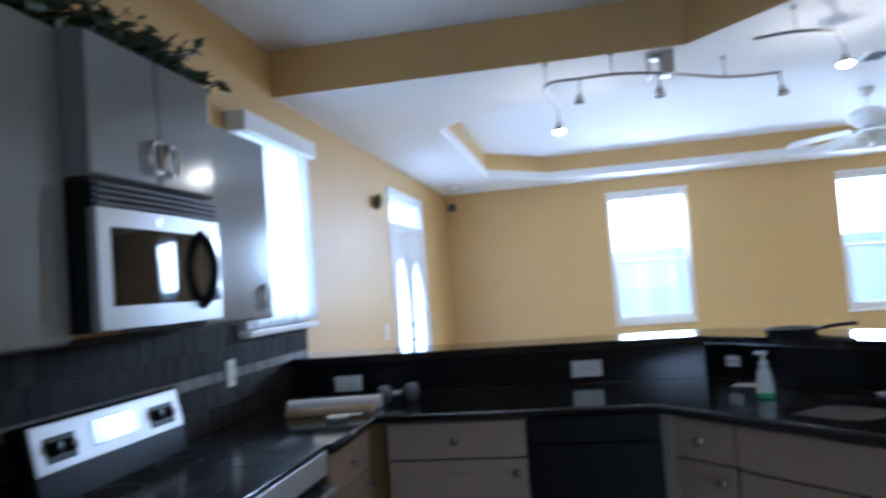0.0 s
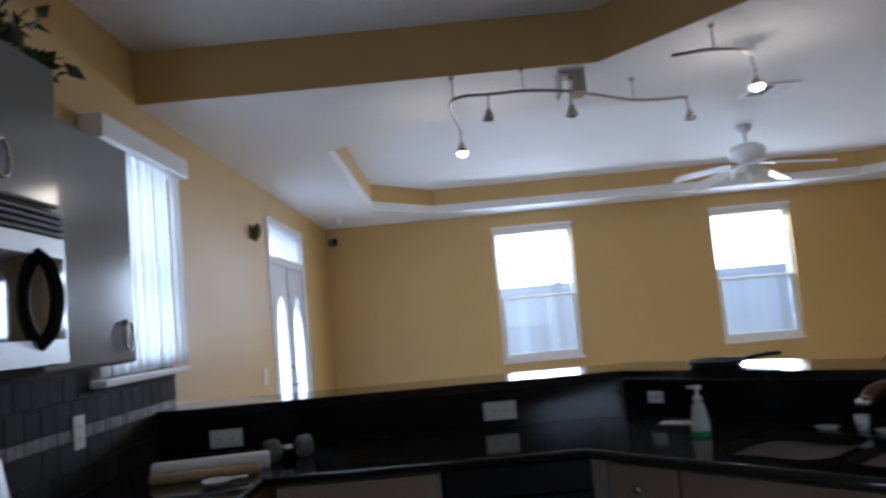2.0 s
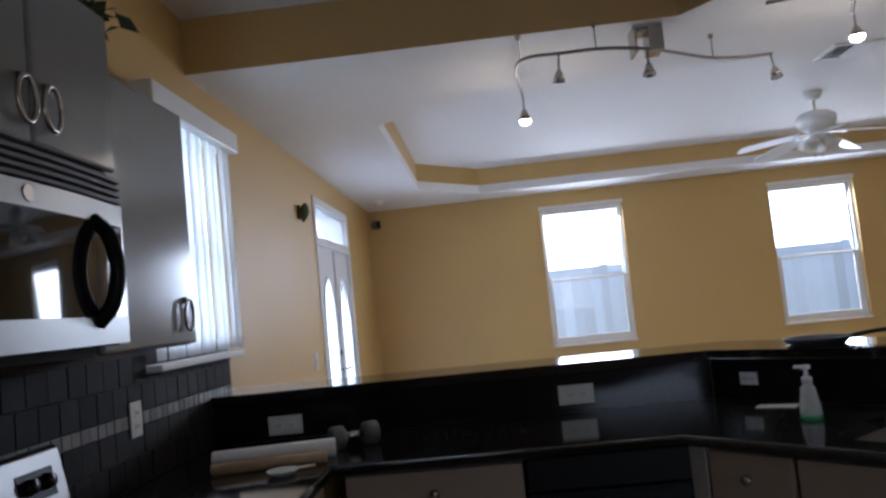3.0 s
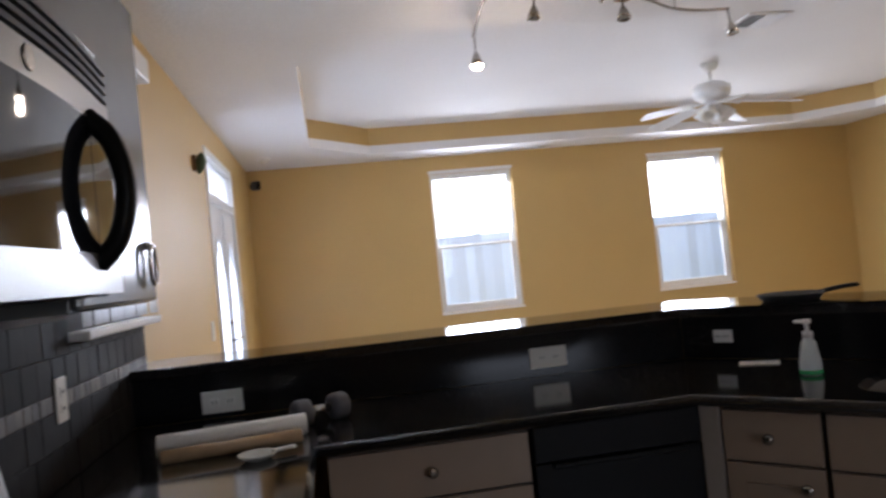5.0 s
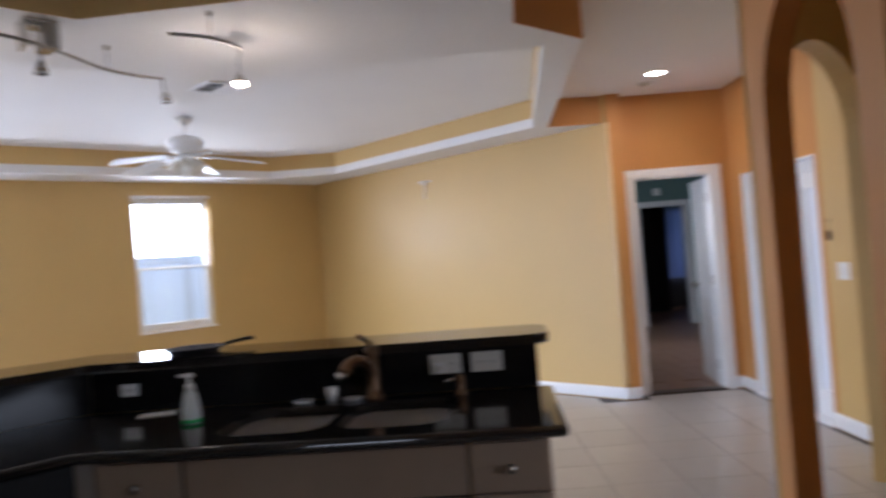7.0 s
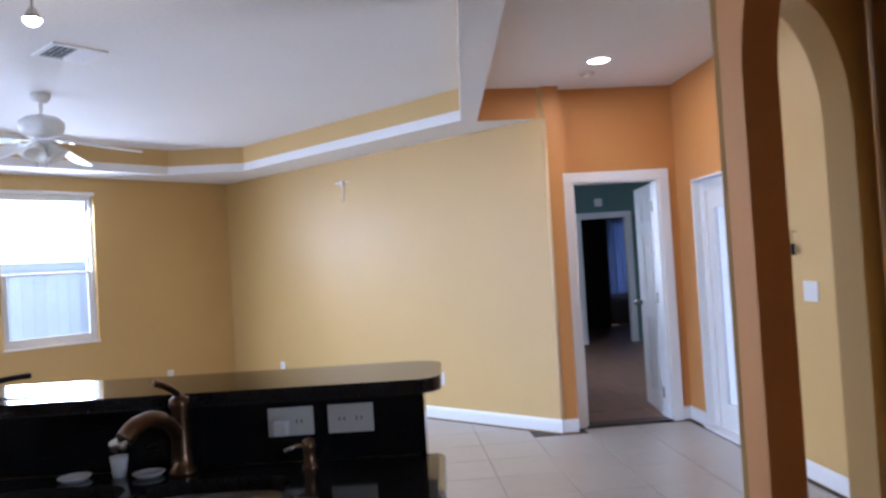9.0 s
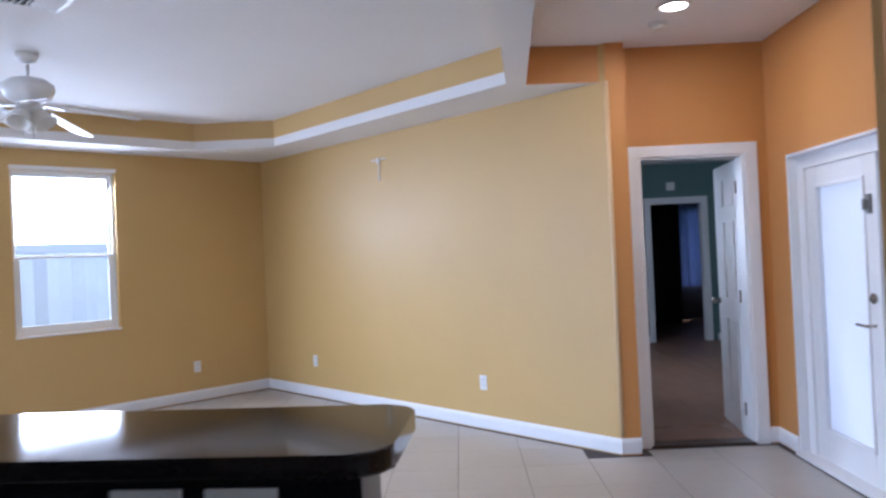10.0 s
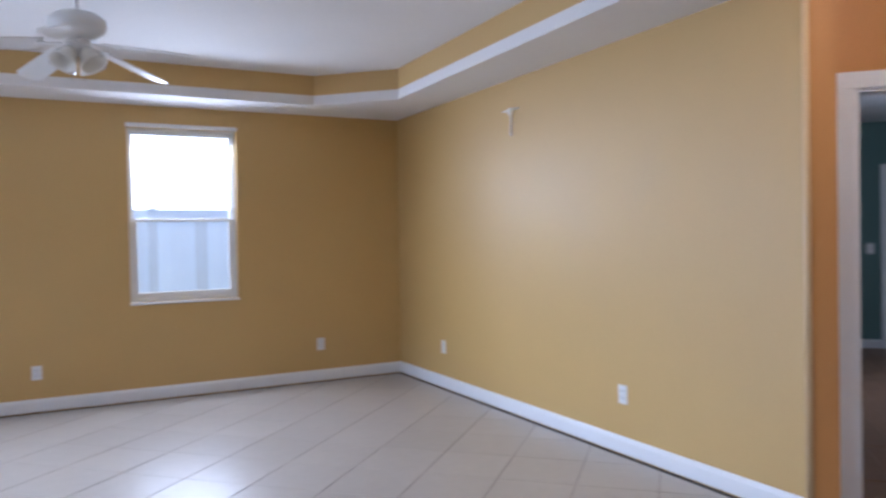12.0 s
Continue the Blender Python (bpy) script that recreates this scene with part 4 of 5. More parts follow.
part("toe_kick", box((0.002, 0.09, 0.0), (SINK_W - 0.002, 0.12, 0.10)), CARCASS_SHADE, u)
part("false_front", box((0.006, 0.0, 0.70), (SINK_W - 0.006, 0.019, 0.858), 0.003), LOWER, u)
for k in range(2):
    x0_, x1_ = 0.006 + k * SINK_W / 2, SINK_W / 2 * (k + 1) - 0.006
    dd = part("door", box((x0_, 0.0, 0.114), (x1_, 0.019, 0.692), 0.003), LOWER, u)
    part("field", box((x0_ + 0.06, -0.004, 0.174), (x1_ - 0.06, 0.001, 0.632), 0.003), LOWER, dd)
    part("knob", turned([(0.007, 0), (0.007, 0.012), (0.016, 0.018), (0.017, 0.026), (0.006, 0.031)], 14, pose(x1_ - 0.03 if k == 0 else x0_ + 0.03, -0.001, 0.64, 90, 0, 0)), CHROME, dd)
base_unit(B @ pose(1.598, sB, 0), 0.257, 0.60, 1, 1, "taupe base cabinet with drawer at the open end")

# ---- range ----
RY0, RY1 = 3.36, 4.145
rg = empty("kitchen_range", pose(0, RY0, 0), "black glass-top range with a silver control panel", "range")
rw = RY1 - RY0
part("body", box((0.02, 0.004, 0.05), (0.62, rw - 0.004, 0.90)), BLACK, rg)
part("cooktop", box((0.02, 0.002, 0.90), (0.66, rw - 0.002, 0.918), 0.005), CERAMIC, rg)
for x, y, r in ((0.20, 0.20, 0.09), (0.20, 0.57, 0.075), (0.47, 0.20, 0.075), (0.47, 0.57, 0.105)):
    part("burner_ring", tube([(x + r * math.cos(a), y + r * math.sin(a), 0.9182) for a in np.linspace(0, 2 * math.pi, 28, endpoint=False)], 0.0012, 4, True), RUBBER, rg)
dr_ = part("oven_door", box((0.622, 0.006, 0.20), (0.655, rw - 0.006, 0.80), 0.006), BLACKGLASS, rg)
part("handle", tube([(0.655, 0.06, 0.77), (0.70, 0.07, 0.775), (0.70, rw - 0.07, 0.775), (0.655, rw - 0.06, 0.77)], 0.011, 10), SILVER, dr_, "silver bar handle")
part("control_strip", box((0.622, 0.006, 0.81), (0.655, rw - 0.006, 0.895), 0.005), SILVER, rg)
part("drawer", box((0.622, 0.006, 0.06), (0.652, rw - 0.006, 0.19), 0.005), BLACK, rg)
G = Matrix.Translation((0.055, 0, 1.065)) @ pose(0, 0, 0, 0, -12, 0)
bk = part("backguard", box((-0.035, 0.004, -0.165), (0.03, rw - 0.004, 0.085), 0.01), ENAMEL, rg, "", G)
part("control_panel", box((0.0305, 0.015, -0.065), (0.036, rw - 0.015, 0.075), 0.004), SILVER, bk, "silver control panel")
part("display", box((0.0365, 0.26, -0.03), (0.039, 0.50, 0.05), 0.002), shade("grey display window", (0.28, 0.33, 0.33), 0.15), bk)
for a, b_ in ((0.06, 0.19), (0.57, 0.72)):
    part("knob_recess", box((0.0362, a, -0.04), (0.0385, b_, 0.035), 0.0008), BLACK, bk)
for y in (0.095, 0.155, 0.61, 0.68):
    kb = part("knob", turned([(0.021, 0), (0.021, 0.006), (0.017, 0.022), (0.005, 0.024)], 16, pose(0.039, y, 0.0, 0, 90, 0)), BLACK, bk)
    part("pointer", box((0.058, y - 0.002, 0.0), (0.0645, y + 0.002, 0.016)), SILVER, kb)

# ---- microwave ----
MY0, MY1, MZ0, MZ1 = 3.25, 3.90, 1.40, 1.80
mw = empty("microwave_oven", pose(0, MY0, MZ0), "stainless over-the-range microwave with a black arched handle", "microwave")
W_, H_ = MY1 - MY0, MZ1 - MZ0
part("body", box((0.006, 0.0, 0.0), (0.385, W_, H_), 0.004), BLACK, mw)
def bowed(y0, y1, z0, z1, x0, x1, sag=0.016, steps=20):
    """A front panel that bows gently outwards, its front in smooth faces of their own."""
    bm = bmesh.new()
    cols, skin = [], []
    for k in range(steps + 1):
        y = y0 + (y1 - y0) * k / steps
        b = sag * math.sin(math.pi * max(0, min(1, y / W_)))
        cols.append([bm.verts.new(v) for v in ((x1 + b, y, z0), (x0, y, z0), (x0, y, z1), (x1 + b, y, z1))])
        skin.append([bm.verts.new((x1 + b, y, z)) for z in (z0, z1)])
    for a, b in zip(cols, cols[1:]):
        for i in range(3):
            bm.faces.new((a[i], a[i + 1], b[i + 1], b[i]))
    for a, b in zip(skin, skin[1:]):
        bm.faces.new((a[0], b[0], b[1], a[1])).smooth = True
    bm.faces.new(list(reversed(cols[0])))
    bm.faces.new(cols[-1])
    return bm


door = part("door", bowed(0.004, W_ - 0.004, 0.004, H_ - 0.075, 0.385, 0.41), STEEL, mw, "stainless door")
part("window", bowed(0.055, W_ - 0.16, 0.065, H_ - 0.125, 0.40, 0.4115), BLACKGLASS, door, "dark glass window")
part("keypad", bowed(W_ - 0.155, W_ - 0.02, 0.065, H_ - 0.125, 0.40, 0.4115), BLACKGLASS, door)
bm = bmesh.new()
add_tube(bm, smooth_line([(x, W_ - 0.15, z) for x, z in ((0.415, 0.05), (0.450, 0.09), (0.466, 0.165), (0.450, 0.24), (0.415, 0.28))]), 0.017, 10)
part("handle", bm, BLACK, door, "black arched handle")
part("badge", turned([(0.018, 0), (0.016, 0.003)], 16, pose(0.4245, 0.26, H_ - 0.098, 0, 90, 0)), CHROME, door)
gr = part("vent_grille", box((0.386, 0.004, H_ - 0.072), (0.40, W_ - 0.004, H_ - 0.003)), BLACK, mw)
for k in range(4):
    part("louvre", bowed(0.01, W_ - 0.01, H_ - 0.069 + k * 0.0165, H_ - 0.061 + k * 0.0165, 0.395, 0.412), RUBBER, gr)

# ---- upper cabinets ----
def ring_pull(x, y, z, parent):
    ring = [(x + 0.016, y + 0.030 * math.cos(a), z + 0.046 * math.sin(a)) for a in np.linspace(0, 2 * math.pi, 24, endpoint=False)]
    rp = part("ring_handle", tube(ring, 0.0055, 8, True), CHROME, parent, "satin nickel ring handle")
    part("rose", turned([(0.010, 0), (0.008, 0.014)], 12, pose(x, y, z + 0.046, 0, 90, 0)), CHROME, rp)


def upper(y0, y1, z0, z1, depth, doors, label, handles):
    u = empty("upper_cabinet", pose(0, y0, z0), label, "cabinet", "upper cabinets")
    w, h = y1 - y0, z1 - z0
    part("body", box((0.004, 0.0, 0.0), (depth - 0.022, w, h), 0.003), UPPER, u)
    for k in range(doors):
        f = part("door", box((depth - 0.02, w * k / doors + 0.002, 0.003), (depth, w * (k + 1) / doors - 0.002, h - 0.003), 0.009), UPPER, u, "glossy grey slab door")
        if handles[k] is not None:
            ring_pull(depth, handles[k][0], handles[k][1], f)
    return u


upper(MY0, MY1 + 0.005, MZ1 + 0.008, 2.20, 0.40, 2, "glossy grey cabinet over the microwave with ring handles", [(0.29, 0.085), (0.375, 0.085)])
upper(MY1 + 0.012, 4.485, 1.375, 2.112, 0.335, 1, "glossy grey upper cabinet beside the window", [(0.485, 0.09)])
upper(2.10, MY0 - 0.006, 1.375, 2.20, 0.335, 2, "tall glossy grey upper cabinet beside the microwave", [(0.55, 0.12), (0.63, 0.12)])
base_unit(pose(0.645, 2.10, 0, 0, 0, 90), 1.27, 0.60, 2, 2, "taupe base cabinets beside the range")
part("slab", box((0.004, 2.10, TOP_Z - 0.038), (0.67, RY0 - 0.004, TOP_Z), 0.006), GRANITE, worktop)

# artificial greenery over the cabinets
def greenery(y0, y1, z, count, seed, label):
    rnd = random.Random(seed)
    g = empty("trailing_plant", pose(0.17, (y0 + y1) / 2, z), label, "plant")
    st, lf = bmesh.new(), bmesh.new()
    add_box(st, (-0.10, -(y1 - y0) / 2 + 0.03, 0), (0.10, (y1 - y0) / 2 - 0.03, 0.02), 0.004)
    for _ in range(count):
        a = Vector((rnd.uniform(-0.08, 0.08), rnd.uniform(-(y1 - y0) / 2, (y1 - y0) / 2), 0.01))
        way = Vector((rnd.uniform(-0.3, 1.0), rnd.uniform(-1, 1), rnd.uniform(0.3, 1.3))).normalized()
        reach = rnd.uniform(0.08, 0.22)
        b = a + way * reach
        b.x = max(-0.13, min(0.26, b.x))
        c = b + Vector((rnd.uniform(-0.02, 0.04), rnd.uniform(-0.07, 0.07), rnd.uniform(-0.06, 0.01)))
        add_tube(st, [a, b, c], 0.0022, 4)
        for k in range(7):
            base = a.lerp(b, 0.35 + 0.65 * k / 6) if k < 5 else b.lerp(c, (k - 4) / 2)
            d = Vector((rnd.uniform(-1, 1), rnd.uniform(-1, 1), rnd.uniform(-0.5, 0.8))).normalized()
            side = d.orthogonal().normalized()
            up = d.cross(side)
            ln, wd = rnd.uniform(0.04, 0.085), rnd.uniform(0.012, 0.022)
            pts = [base, base + d * ln * 0.45 + side * wd + up * 0.004, base + d * ln - up * 0.008, base + d * ln * 0.45 - side * wd + up * 0.004]
            v = [lf.verts.new(q) for q in pts]
            mid_v = lf.verts.new(base + d * ln * 0.5 - up * 0.003)
            for i in range(4):
                lf.faces.new((v[i], v[(i + 1) % 4], mid_v))
    part("stems", st, STEM, g)
    part("leaves", lf, LEAF, g)


greenery(2.75, 3.98, 2.202, 230, 3, "dark green artificial trailing plant on top of grey cabinets")

# ---- slate splash behind the range and worktop ----
splash = make("wall_splash_bed", box((0.001, 2.10, TOP_Z + 0.001), (0.006, 5.66, 1.372)), GROUT)
tagged(splash, kind="structure")
rnd = random.Random(5)
tile_mesh = {}
z = TOP_Z + 0.004
for row, (h, kind) in enumerate(((0.098, "slate"), (0.098, "slate"), (0.045, "band"), (0.098, "slate"), (0.098, "slate"))):
    w_ = 0.10 if kind == "slate" else 0.05
    y = 2.104 - (0.05 if row % 2 and kind == "slate" else 0)
    while y < 5.655:
        a, b = max(y, 2.104), min(y + w_ - 0.003, 5.655)
        top_z = min(z + h - 0.003, 1.37)
        if 4.84 < (a + b) / 2 < 5.68:
            top_z = min(top_z, 1.275)
        if b - a > 0.015 and top_z - z > 0.02:
            key = (round(b - a, 3), round(top_z - z, 3), kind)
            if key not in tile_mesh:
                me_ob = part("tile", box((0, 0, 0), (0.006, key[0], key[1]), 0.0015), SLATE if kind == "slate" else BAND, splash)
                tile_mesh[key] = me_ob.data
            else:
                me_ob = new("tile", tile_mesh[key])
                me_ob.parent = splash
            me_ob.matrix_local = pose(0.006 + rnd.uniform(-0.0012, 0.001), a, z)
        y += w_
    z += h
o = outlet(pose(0.0125, 4.69, 1.135, 0, 0, 90), 0.078, 0.12, "almond outlet plate on the slate splash", "outlets of the bar")

# ---- paper towel and odds on the worktop ----
pt_ = empty("paper_roll", pose(0.43, 4.88, TOP_Z, 0, 0, 9), "white kitchen paper roll lying on the worktop", "paper roll")
part("roll", turned([(0.012, -0.22), (0.031, -0.22), (0.033, -0.215), (0.033, 0.215), (0.031, 0.22), (0.012, 0.22)], 28, pose(0, 0, 0.0335, 0, 90, 0)), PAPER, pt_)
part("core", turned([(0.0115, -0.222), (0.0115, 0.222)], 16, pose(0, 0, 0.0335, 0, 90, 0)), PINE, pt_)
rp_ = empty("rolling_pin", pose(0.44, 4.78, TOP_Z, 0, 0, 9), "pale wooden rolling pin lying on the worktop", "rolling pin")
part("barrel", turned([(0.016, -0.20), (0.020, -0.195), (0.020, 0.195), (0.016, 0.20)], 20, pose(0, 0, 0.0205, 0, 90, 0)), PINE, rp_)
db = empty("dumbbell", pose(0.69, 5.06, TOP_Z, 0, 0, 28), "small dark grey rubber dumbbell on the worktop", "dumbbell")
for sg in (-1, 1):
    part("weight", turned([(0.030, 0.035), (0.042, 0.042), (0.045, 0.055), (0.045, 0.085), (0.040, 0.095), (0.012, 0.097)], 20, pose(0, 0, 0.0455, 0, 90 * sg, 0)), RUBBER, db)
part("grip", turned([(0.014, -0.036), (0.016, 0), (0.014, 0.036)], 14, pose(0, 0, 0.0455, 0, 90, 0)), CHROME, db)
sr = empty("spoon_rest", pose(0.52, 4.66, TOP_Z, 0, 0, 20), "pale ceramic spoon rest at the worktop edge", "spoon rest")
part("dish", turned([(0.03, 0), (0.05, 0.012), (0.055, 0.018), (0.05, 0.018), (0.03, 0.005)], 24), PLATE, sr)
part("handle", box((0.04, -0.012, 0.012), (0.11, 0.012, 0.02), 0.004), PLATE, sr)

# ---- track light ----
tl = empty("track_light", pose(2.09, 5.50, LOW), "curved brushed steel track light with two lit spots", "track light")
O = Vector((2.09, 5.50, LOW))
Z = -0.115
part("canopy", boxes(((-0.065, -0.06, -0.012), (0.065, 0.06, -0.0005)), ((-0.065, -0.06, -0.12), (-0.052, 0.06, -0.012)), ((0.0, -0.06, -0.12), (0.065, 0.06, -0.012)), ((-0.052, -0.04, -0.03), (0.0, 0.04, -0.012)), bevel=0.003), CHROME, tl, "polished metal canopy")
rail1 = [(1.545, 5.95), (1.515, 5.72), (1.495, 5.46), (1.55, 5.36), (1.68, 5.36), (1.86, 5.36), (2.06, 5.43), (2.24, 5.55), (2.42, 5.68), (2.58, 5.73), (2.73, 5.73)]
rail2 = [(2.45, 5.05), (2.62, 5.02), (2.79, 5.09), (2.89, 5.28)]
for pts in (rail1, rail2):
    part("rail", tube(smooth_line([(x - O.x, y - O.y, Z) for x, y in pts], 8), 0.0075, 8), TRACK, tl)
for x, y in ((1.84, 5.36), (2.44, 5.69), (2.62, 5.02), (1.51, 5.40)):
    part("standoff", turned([(0.003, Z), (0.003, -0.02), (0.012, -0.016), (0.012, -0.0005)], 10, Matrix.Translation((x - O.x, y - O.y, 0))), CHROME, tl)


def spot(x, y, drop, lit, turn):
    h = part("spot_head", turned([(0.004, -0.005), (0.005, -drop * 0.55), (0.012, -drop * 0.6), (0.018, -drop * 0.72), (0.030, -drop), (0.026, -drop), (0.012, -drop * 0.8)], 18, pose(x - O.x, y - O.y, Z, 10 if not lit else 0, 0, turn)), CHROME, tl)
    if lit:
        part("bulb", turned([(0.004, 0.024), (0.022, 0.014), (0.030, 0.0), (0.022, -0.014), (0.004, -0.022)], 18, Matrix.Translation((x - O.x, y - O.y, Z - drop))), BULB, h, "lit halogen bulb")
        lamp = bpy.data.lights.new("spot_lamp", "POINT")
        lamp.energy, lamp.shadow_soft_size, lamp.color = 3, 0.03, (1, 0.85, 0.65)
        new("spot_lamp", lamp).location = (x, y, LOW + Z - drop - 0.05)
    else:
        part("bulb", turned([(0.004, 0.01), (0.018, 0.004), (0.020, 0.0), (0.004, -0.004)], 14, pose(x - O.x, y - O.y, Z, 10, 0, turn) @ Matrix.Translation((0, 0, -drop + 0.008))), OPAL, h, "unlit clear bulb")


spot(1.545, 5.94, 0.14, True, 0)
spot(1.675, 5.36, 0.125, False, 20)
spot(2.075, 5.44, 0.125, False, 160)
spot(2.72, 5.73, 0.125, False, 200)
spot(2.90, 5.29, 0.10, True, 0)

# ---- ceiling fan ----
fan = empty("ceiling_fan", pose(4.03, 8.22, HIGH), "white five-blade ceiling fan with tulip lamps", "ceiling fan")
part("canopy", turned([(0.02, -0.07), (0.05, -0.055), (0.068, -0.025), (0.068, -0.0005)], 24), WHITE, fan)
part("downrod", turned([(0.012, -0.16), (0.012, -0.06)], 14), WHITE, fan)
part("motor", turned([(0.05, -0.32), (0.10, -0.305), (0.14, -0.275), (0.155, -0.235), (0.15, -0.20), (0.11, -0.17), (0.05, -0.155), (0.014, -0.15)], 32), WHITE, fan)
for k in range(5):
    m = pose(0, 0, -0.325, 0, 0, -30 + 72 * k) @ pose(0, 0, 0, 0, 9, 0)
    part("blade_iron", boxes(((0.08, -0.018, -0.004), (0.20, 0.018, 0.004)), ((0.17, -0.05, -0.004), (0.21, 0.05, 0.004)), bevel=0.002), WHITE, fan, "", m)
    outl = [(0.17, -0.055), (0.30, -0.066), (0.62, -0.076), (0.665, -0.058), (0.675, 0.0), (0.665, 0.058), (0.62, 0.076), (0.30, 0.066), (0.17, 0.055)]
    part("blade", prism(outl, 0.003, 0.010, 0.002), WHITE, fan, "", m @ pose(0, 0, 0, 13, 0, 0))
hub = part("light_hub", turned([(0.02, -0.40), (0.055, -0.39), (0.07, -0.36), (0.065, -0.315)], 24), WHITE, fan)
for k in range(4):
    m = pose(0, 0, -0.36, 0, 0, 45 + 90 * k) @ pose(0.045, 0, 0, 0, 146, 0)
    part("tulip_shade", turned([(0.016, 0.0), (0.034, 0.02), (0.054, 0.055), (0.062, 0.09), (0.075, 0.12), (0.071, 0.12), (0.048, 0.065), (0.014, 0.01)], 22, m), OPAL, hub, "opal tulip glass shade")
for dx in (0.03, -0.03):
    part("pull_chain", tube([(dx, 0.03, -0.39), (dx, 0.03, -0.53)], 0.0018, 5), CHROME, fan)

# ---- ceiling fittings ----
v = empty("ceiling_vent", pose(3.79, 7.12, HIGH), "white square ceiling air vent with angled slats", "vent")
part("frame", boxes(((-0.16, -0.16, -0.012), (-0.13, 0.16, -0.0005)), ((0.13, -0.16, -0.012), (0.16, 0.16, -0.0005)), ((-0.13, -0.16, -0.012), (0.13, -0.13, -0.0005)), ((-0.13, 0.13, -0.012), (0.13, 0.16, -0.0005)), bevel=0.002), TRIM, v)
part("backing", box((-0.13, -0.13, -0.003), (0.13, 0.13, -0.0006)), SLOT, v)
for k in range(8):
    part("slat", box((-0.014, -0.129, -0.0008), (0.014, 0.129, 0.0008)), TRIM, v, "", pose(-0.112 + k * 0.032, 0, -0.011, 0, 35 if k > 3 else -35, 0))
for x, y, nm in ((2.83, 6.70, "living"), (6.93, 5.42, "hall")):
    s_ = empty("smoke_detector", pose(x, y, HIGH), "round white smoke detector on the ceiling", "smoke detector", "smoke detectors")
    part("base", turned([(0.055, -0.012), (0.065, -0.008), (0.065, -0.0005)], 28), WHITE, s_)
    part("cover", turned([(0.02, -0.036), (0.045, -0.032), (0.055, -0.012)], 28), PLATE, s_)
rl = empty("recessed_light", pose(6.68, 5.175, HIGH), "lit round recessed ceiling light with white trim", "recessed light")
part("trim_ring", turned([(0.075, -0.001), (0.078, -0.008), (0.10, -0.006), (0.105, -0.0005)], 32), TRIM, rl)
part("lens", turned([(0.01, -0.006), (0.07, -0.004), (0.075, -0.0008)], 32), DOWN, rl, "glowing lens")
lamp = bpy.data.lights.new("recessed_lamp", "AREA")
lamp.shape, lamp.size, lamp.energy, lamp.color = "DISK", 0.14, 6, (1, 0.88, 0.70)
lo = new("recessed_lamp", lamp)
lo.matrix_world = look((6.68, 5.175, HIGH - 0.02), (6.68, 5.1751, 0))

# ---- rounded plaster bead where the tan wall meets the hall ----
bead = tube([(RIGHT + 0.006, SUM_STRIP - RIGHT - 0.002, 0.125), (RIGHT + 0.006, SUM_STRIP - RIGHT - 0.002, LOW)], 0.016, 14)
# pale colour paints the light caught along the rounded corner
tagged(make("trim_corner_bead", bead, BEAD_HIGHLIGHT), kind="structure")

# ---- things on the walls ----
hk = empty("wall_bracket", pose(RIGHT, 8.36, 2.31, 0, 0, -90), "small metal wall bracket with a dangling white cable", "bracket")
part("arm", boxes(((-0.11, -0.014, 0.02), (0.10, -0.002, 0.032)), ((-0.02, -0.025, -0.01), (0.02, -0.002, 0.04)), bevel=0.002), PLATE, hk)
part("cable", tube(smooth_line([(0.0, -0.012, 0.0), (0.01, -0.014, -0.07), (-0.005, -0.010, -0.13), (0.004, -0.010, -0.17)]), 0.006, 6), WHITE, hk)
sp = empty("corner_speaker", pose(0.10, 10.40, 2.40, 0, 0, 45), "small dark corner speaker under the soffit", "speaker")
part("box", box((-0.034, -0.03, -0.045), (0.034, 0.05, 0.045), 0.008), RUBBER, sp)
part("bracket", box((-0.015, 0.05, -0.02), (0.015, 0.085, 0.02)), BLACK, sp)
part("grille", box((-0.028, -0.035, -0.039), (0.028, -0.031, 0.039), 0.0015), BLACK, sp)
cd = empty("soffit_fitting", pose(0.25, 9.75, LOW), "small white camera dome under the soffit", "camera dome")
part("base", turned([(0.05, -0.02), (0.06, -0.015), (0.06, -0.0005)], 24), WHITE, cd)
part("dome", turned([(0.008, -0.055), (0.03, -0.048), (0.045, -0.03), (0.048, -0.02)], 24), OPAL, cd)
wd = empty("wall_ornament", pose(0, 7.26, 2.17), "small dark green wall ornament beside the door", "ornament")
part("bracket", box((0.001, -0.03, -0.05), (0.02, 0.03, 0.05), 0.005), BRONZE, wd)
part("leaf", turned([(0.006, -0.07), (0.03, -0.03), (0.036, 0.01), (0.02, 0.05), (0.004, 0.065)], 10, pose(0.045, 0, 0, 0, 10, 0)), LEAF, wd)
sw1 = empty("light_switch", pose(0, 7.40, 1.12, 0, 0, 90), "white switch plate beside the outside door", "light switch")
part("plate", box((-0.04, -0.007, -0.06), (0.04, -0.001, 0.06), 0.002), WHITE, sw1)
part("rocker", box((-0.016, -0.010, -0.032), (0.016, -0.0072, 0.032), 0.002), WHITE, sw1)
pw = along(1.912)
sw2 = empty("light_switch", pose(pw[0], pw[1], 1.14, 0, 0, 225), "white triple switch plate on the passage wall", "light switch")
part("plate", box((-0.075, -0.007, -0.06), (0.075, -0.001, 0.06), 0.002), WHITE, sw2)
for k in (-1, 0, 1):
    part("rocker", box((k * 0.046 - 0.016, -0.010, -0.032), (k * 0.046 + 0.016, -0.0072, 0.032), 0.002), WHITE, sw2)
pk = along(1.793)
kh = empty("key_hook", pose(pk[0], pk[1], 1.395, 0, 0, 225), "dark hanging fob on a small wall hook", "hook")
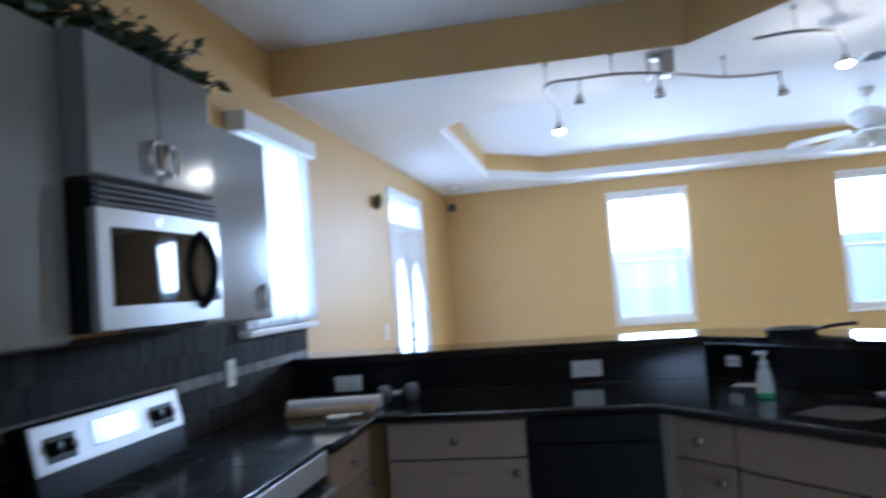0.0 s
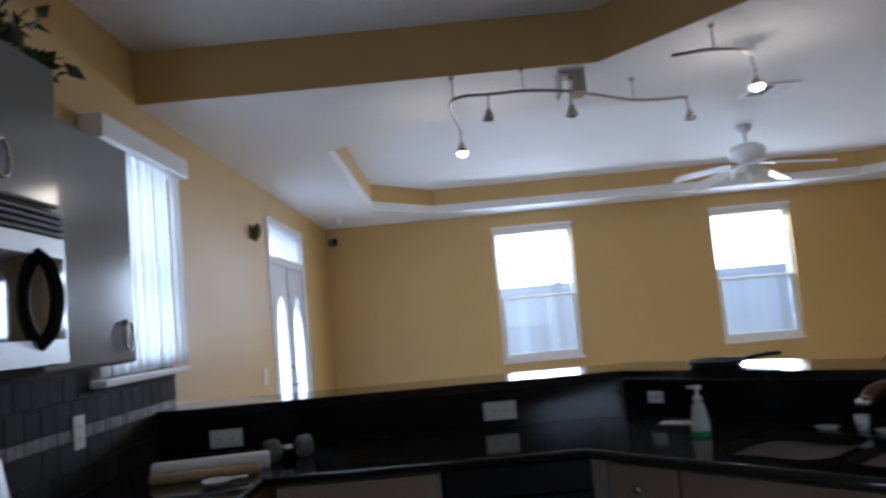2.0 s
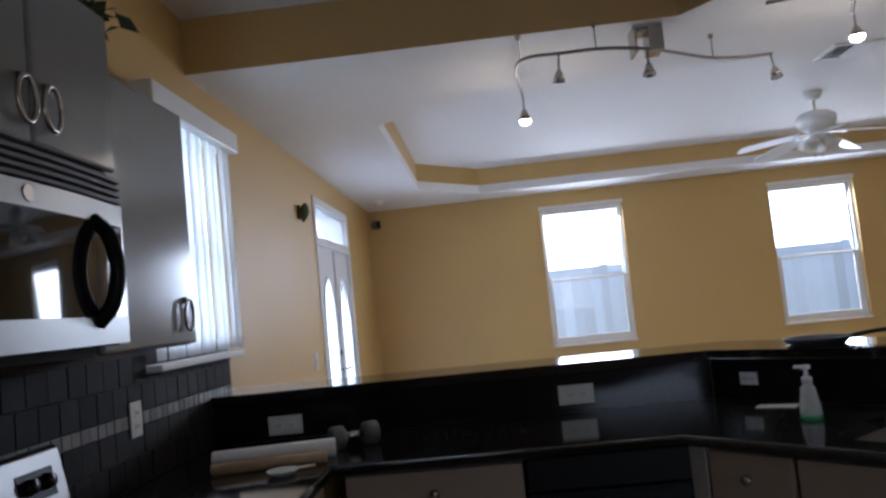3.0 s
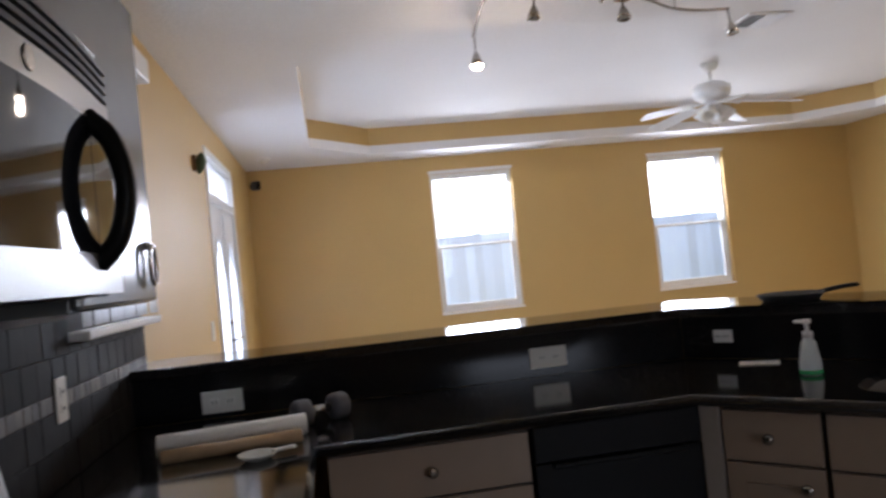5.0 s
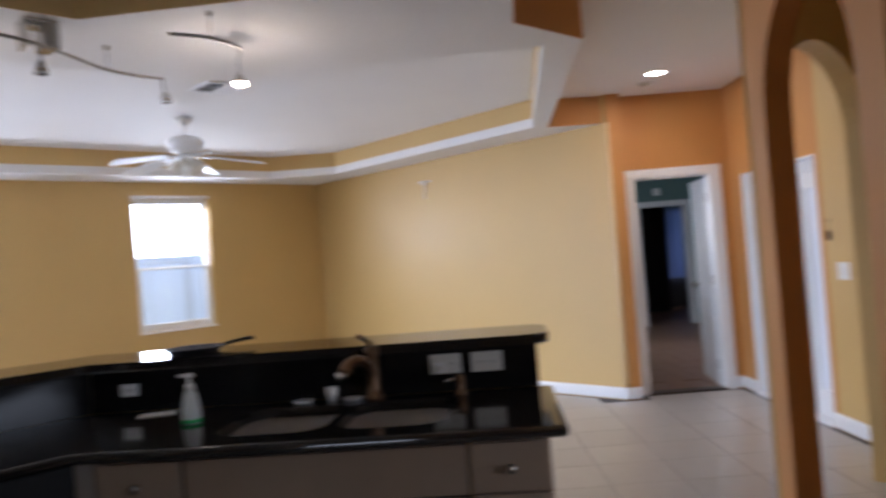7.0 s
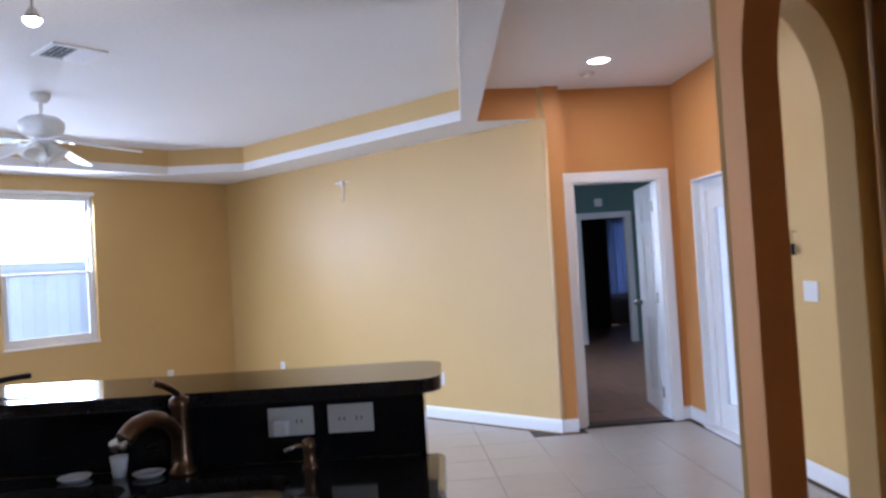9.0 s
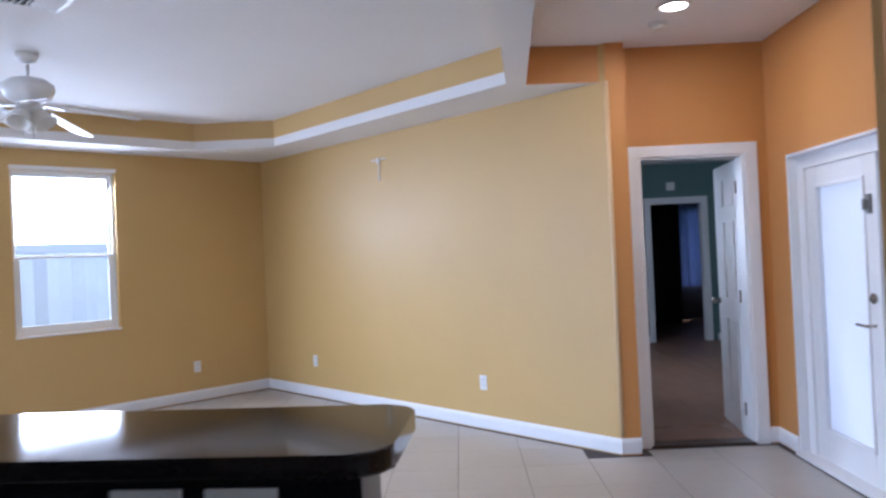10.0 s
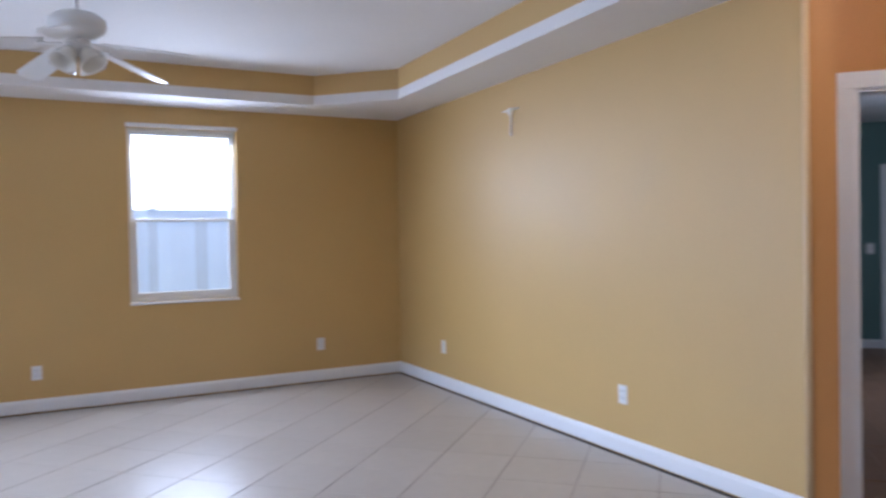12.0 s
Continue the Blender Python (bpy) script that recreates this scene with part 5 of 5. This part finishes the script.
part("hook", tube([(0, -0.002, 0.10), (0, -0.025, 0.10), (0, -0.028, 0.115)], 0.004, 6), CHROME, kh)
part("fob", box((-0.018, -0.036, -0.04), (0.018, -0.020, 0.03), 0.005), BLACK, kh)
part("cord", tube([(0, -0.026, 0.10), (0, -0.027, 0.03)], 0.002, 5), BLACK, kh)

# ---- floor: mortar bed and slanted tiles ----
floor = make("floor", box((-0.2, -1.6, -0.12), (8.6, FAR + 0.1, -0.002)), GROUT)
tagged(floor, kind="structure")
PITCH = 0.44
GAP_U, GAP_V = 0.007, 0.004


def clip(poly, nx, ny, limit):
    """What of the polygon lies where nx * x + ny * y is at most limit."""
    out = []
    for p, q in zip(poly, poly[1:] + poly[:1]):
        a, b = nx * p[0] + ny * p[1] - limit, nx * q[0] + ny * q[1] - limit
        if a <= 0:
            out.append(p)
        if a * b < 0:
            t = a / (a - b)
            out.append((p[0] + t * (q[0] - p[0]), p[1] + t * (q[1] - p[1])))
    return out


def trimmed(poly, cx, cy):
    """What of a floor piece lies between the walls."""
    poly = clip(poly, -1, 0, -0.05)
    poly = clip(poly, 0, 1, FAR - 0.045)
    poly = clip(poly, 0, -1, 1.4)
    poly = clip(poly, R2, -R2, DIFF_HALL * R2 - 0.05) if cy > 3.3 else clip(poly, 1, 0, 7.3)
    if cy > SUM_STRIP - RIGHT + 0.25 or (cx < 6.9 and cy > SUM_STRIP - RIGHT - 0.1):
        return clip(poly, 1, 0, RIGHT - 0.045)
    return clip(poly, R2, R2, (SUM_DOOR if cx > 7.2 else SUM_STRIP) * R2 - 0.06)


def slanted(u, v, h, k):
    return [((a + b) * R2, (b - a) * R2) for a, b in ((u - h, v - k), (u + h, v - k), (u + h, v + k), (u - h, v + k))]


whole_tile, rest, seams = None, bmesh.new(), bmesh.new()
pieces = []
for i in range(-16, 24):
    for j in range(0, 48):
        # centre: along u = (x - y), v = (x + y)
        u, v_ = 0.106 + (i + 0.5) * PITCH, 0.13 + (j + 0.5) * PITCH
        cx, cy = (u + v_) * R2, (v_ - u) * R2
        square = slanted(u, v_, PITCH / 2 - GAP_U / 2, PITCH / 2 - GAP_V / 2)
        poly = trimmed(square, cx, cy)
        if len(poly) < 3:
            continue
        pieces.append((poly, poly == square, u, v_, cx, cy))
        cell = [seams.verts.new((x, y, 0.0012)) for x, y in trimmed(slanted(u, v_, PITCH / 2, PITCH / 2), cx, cy)]
        seams.faces.new(cell)
tagged(part("grout", seams, SEAM, floor, "pale worn grout between the tiles"), kind="stuff")
near = 0
for poly, full, u, v_, cx, cy in pieces:
    close = cy > 4.4 and cx > 2.6 and near < 290
    if not close:
        add_prism(rest, poly, -0.003, 0.004)
        continue
    near += 1
    if full and whole_tile is not None:
        t_ob = new("tile", whole_tile)
        t_ob.parent = floor
    else:
        loc = [(x - cx, y - cy) for x, y in poly]
        bm = prism(loc, -0.003, 0.004)
        es = [e for e in bm.edges if all(vv.co.z > 0 for vv in e.verts)]
        bmesh.ops.bevel(bm, geom=es, offset=0.0018, segments=1, affect="EDGES")
        t_ob = part("tile", bm, TILE, floor)
        if full:
            whole_tile = t_ob.data
    t_ob.matrix_local = Matrix.Translation((cx, cy, 0))
bmesh.ops.recalc_face_normals(rest, faces=rest.faces)
tagged(part("tiles", rest, TILE_FAR, floor), kind="stuff")
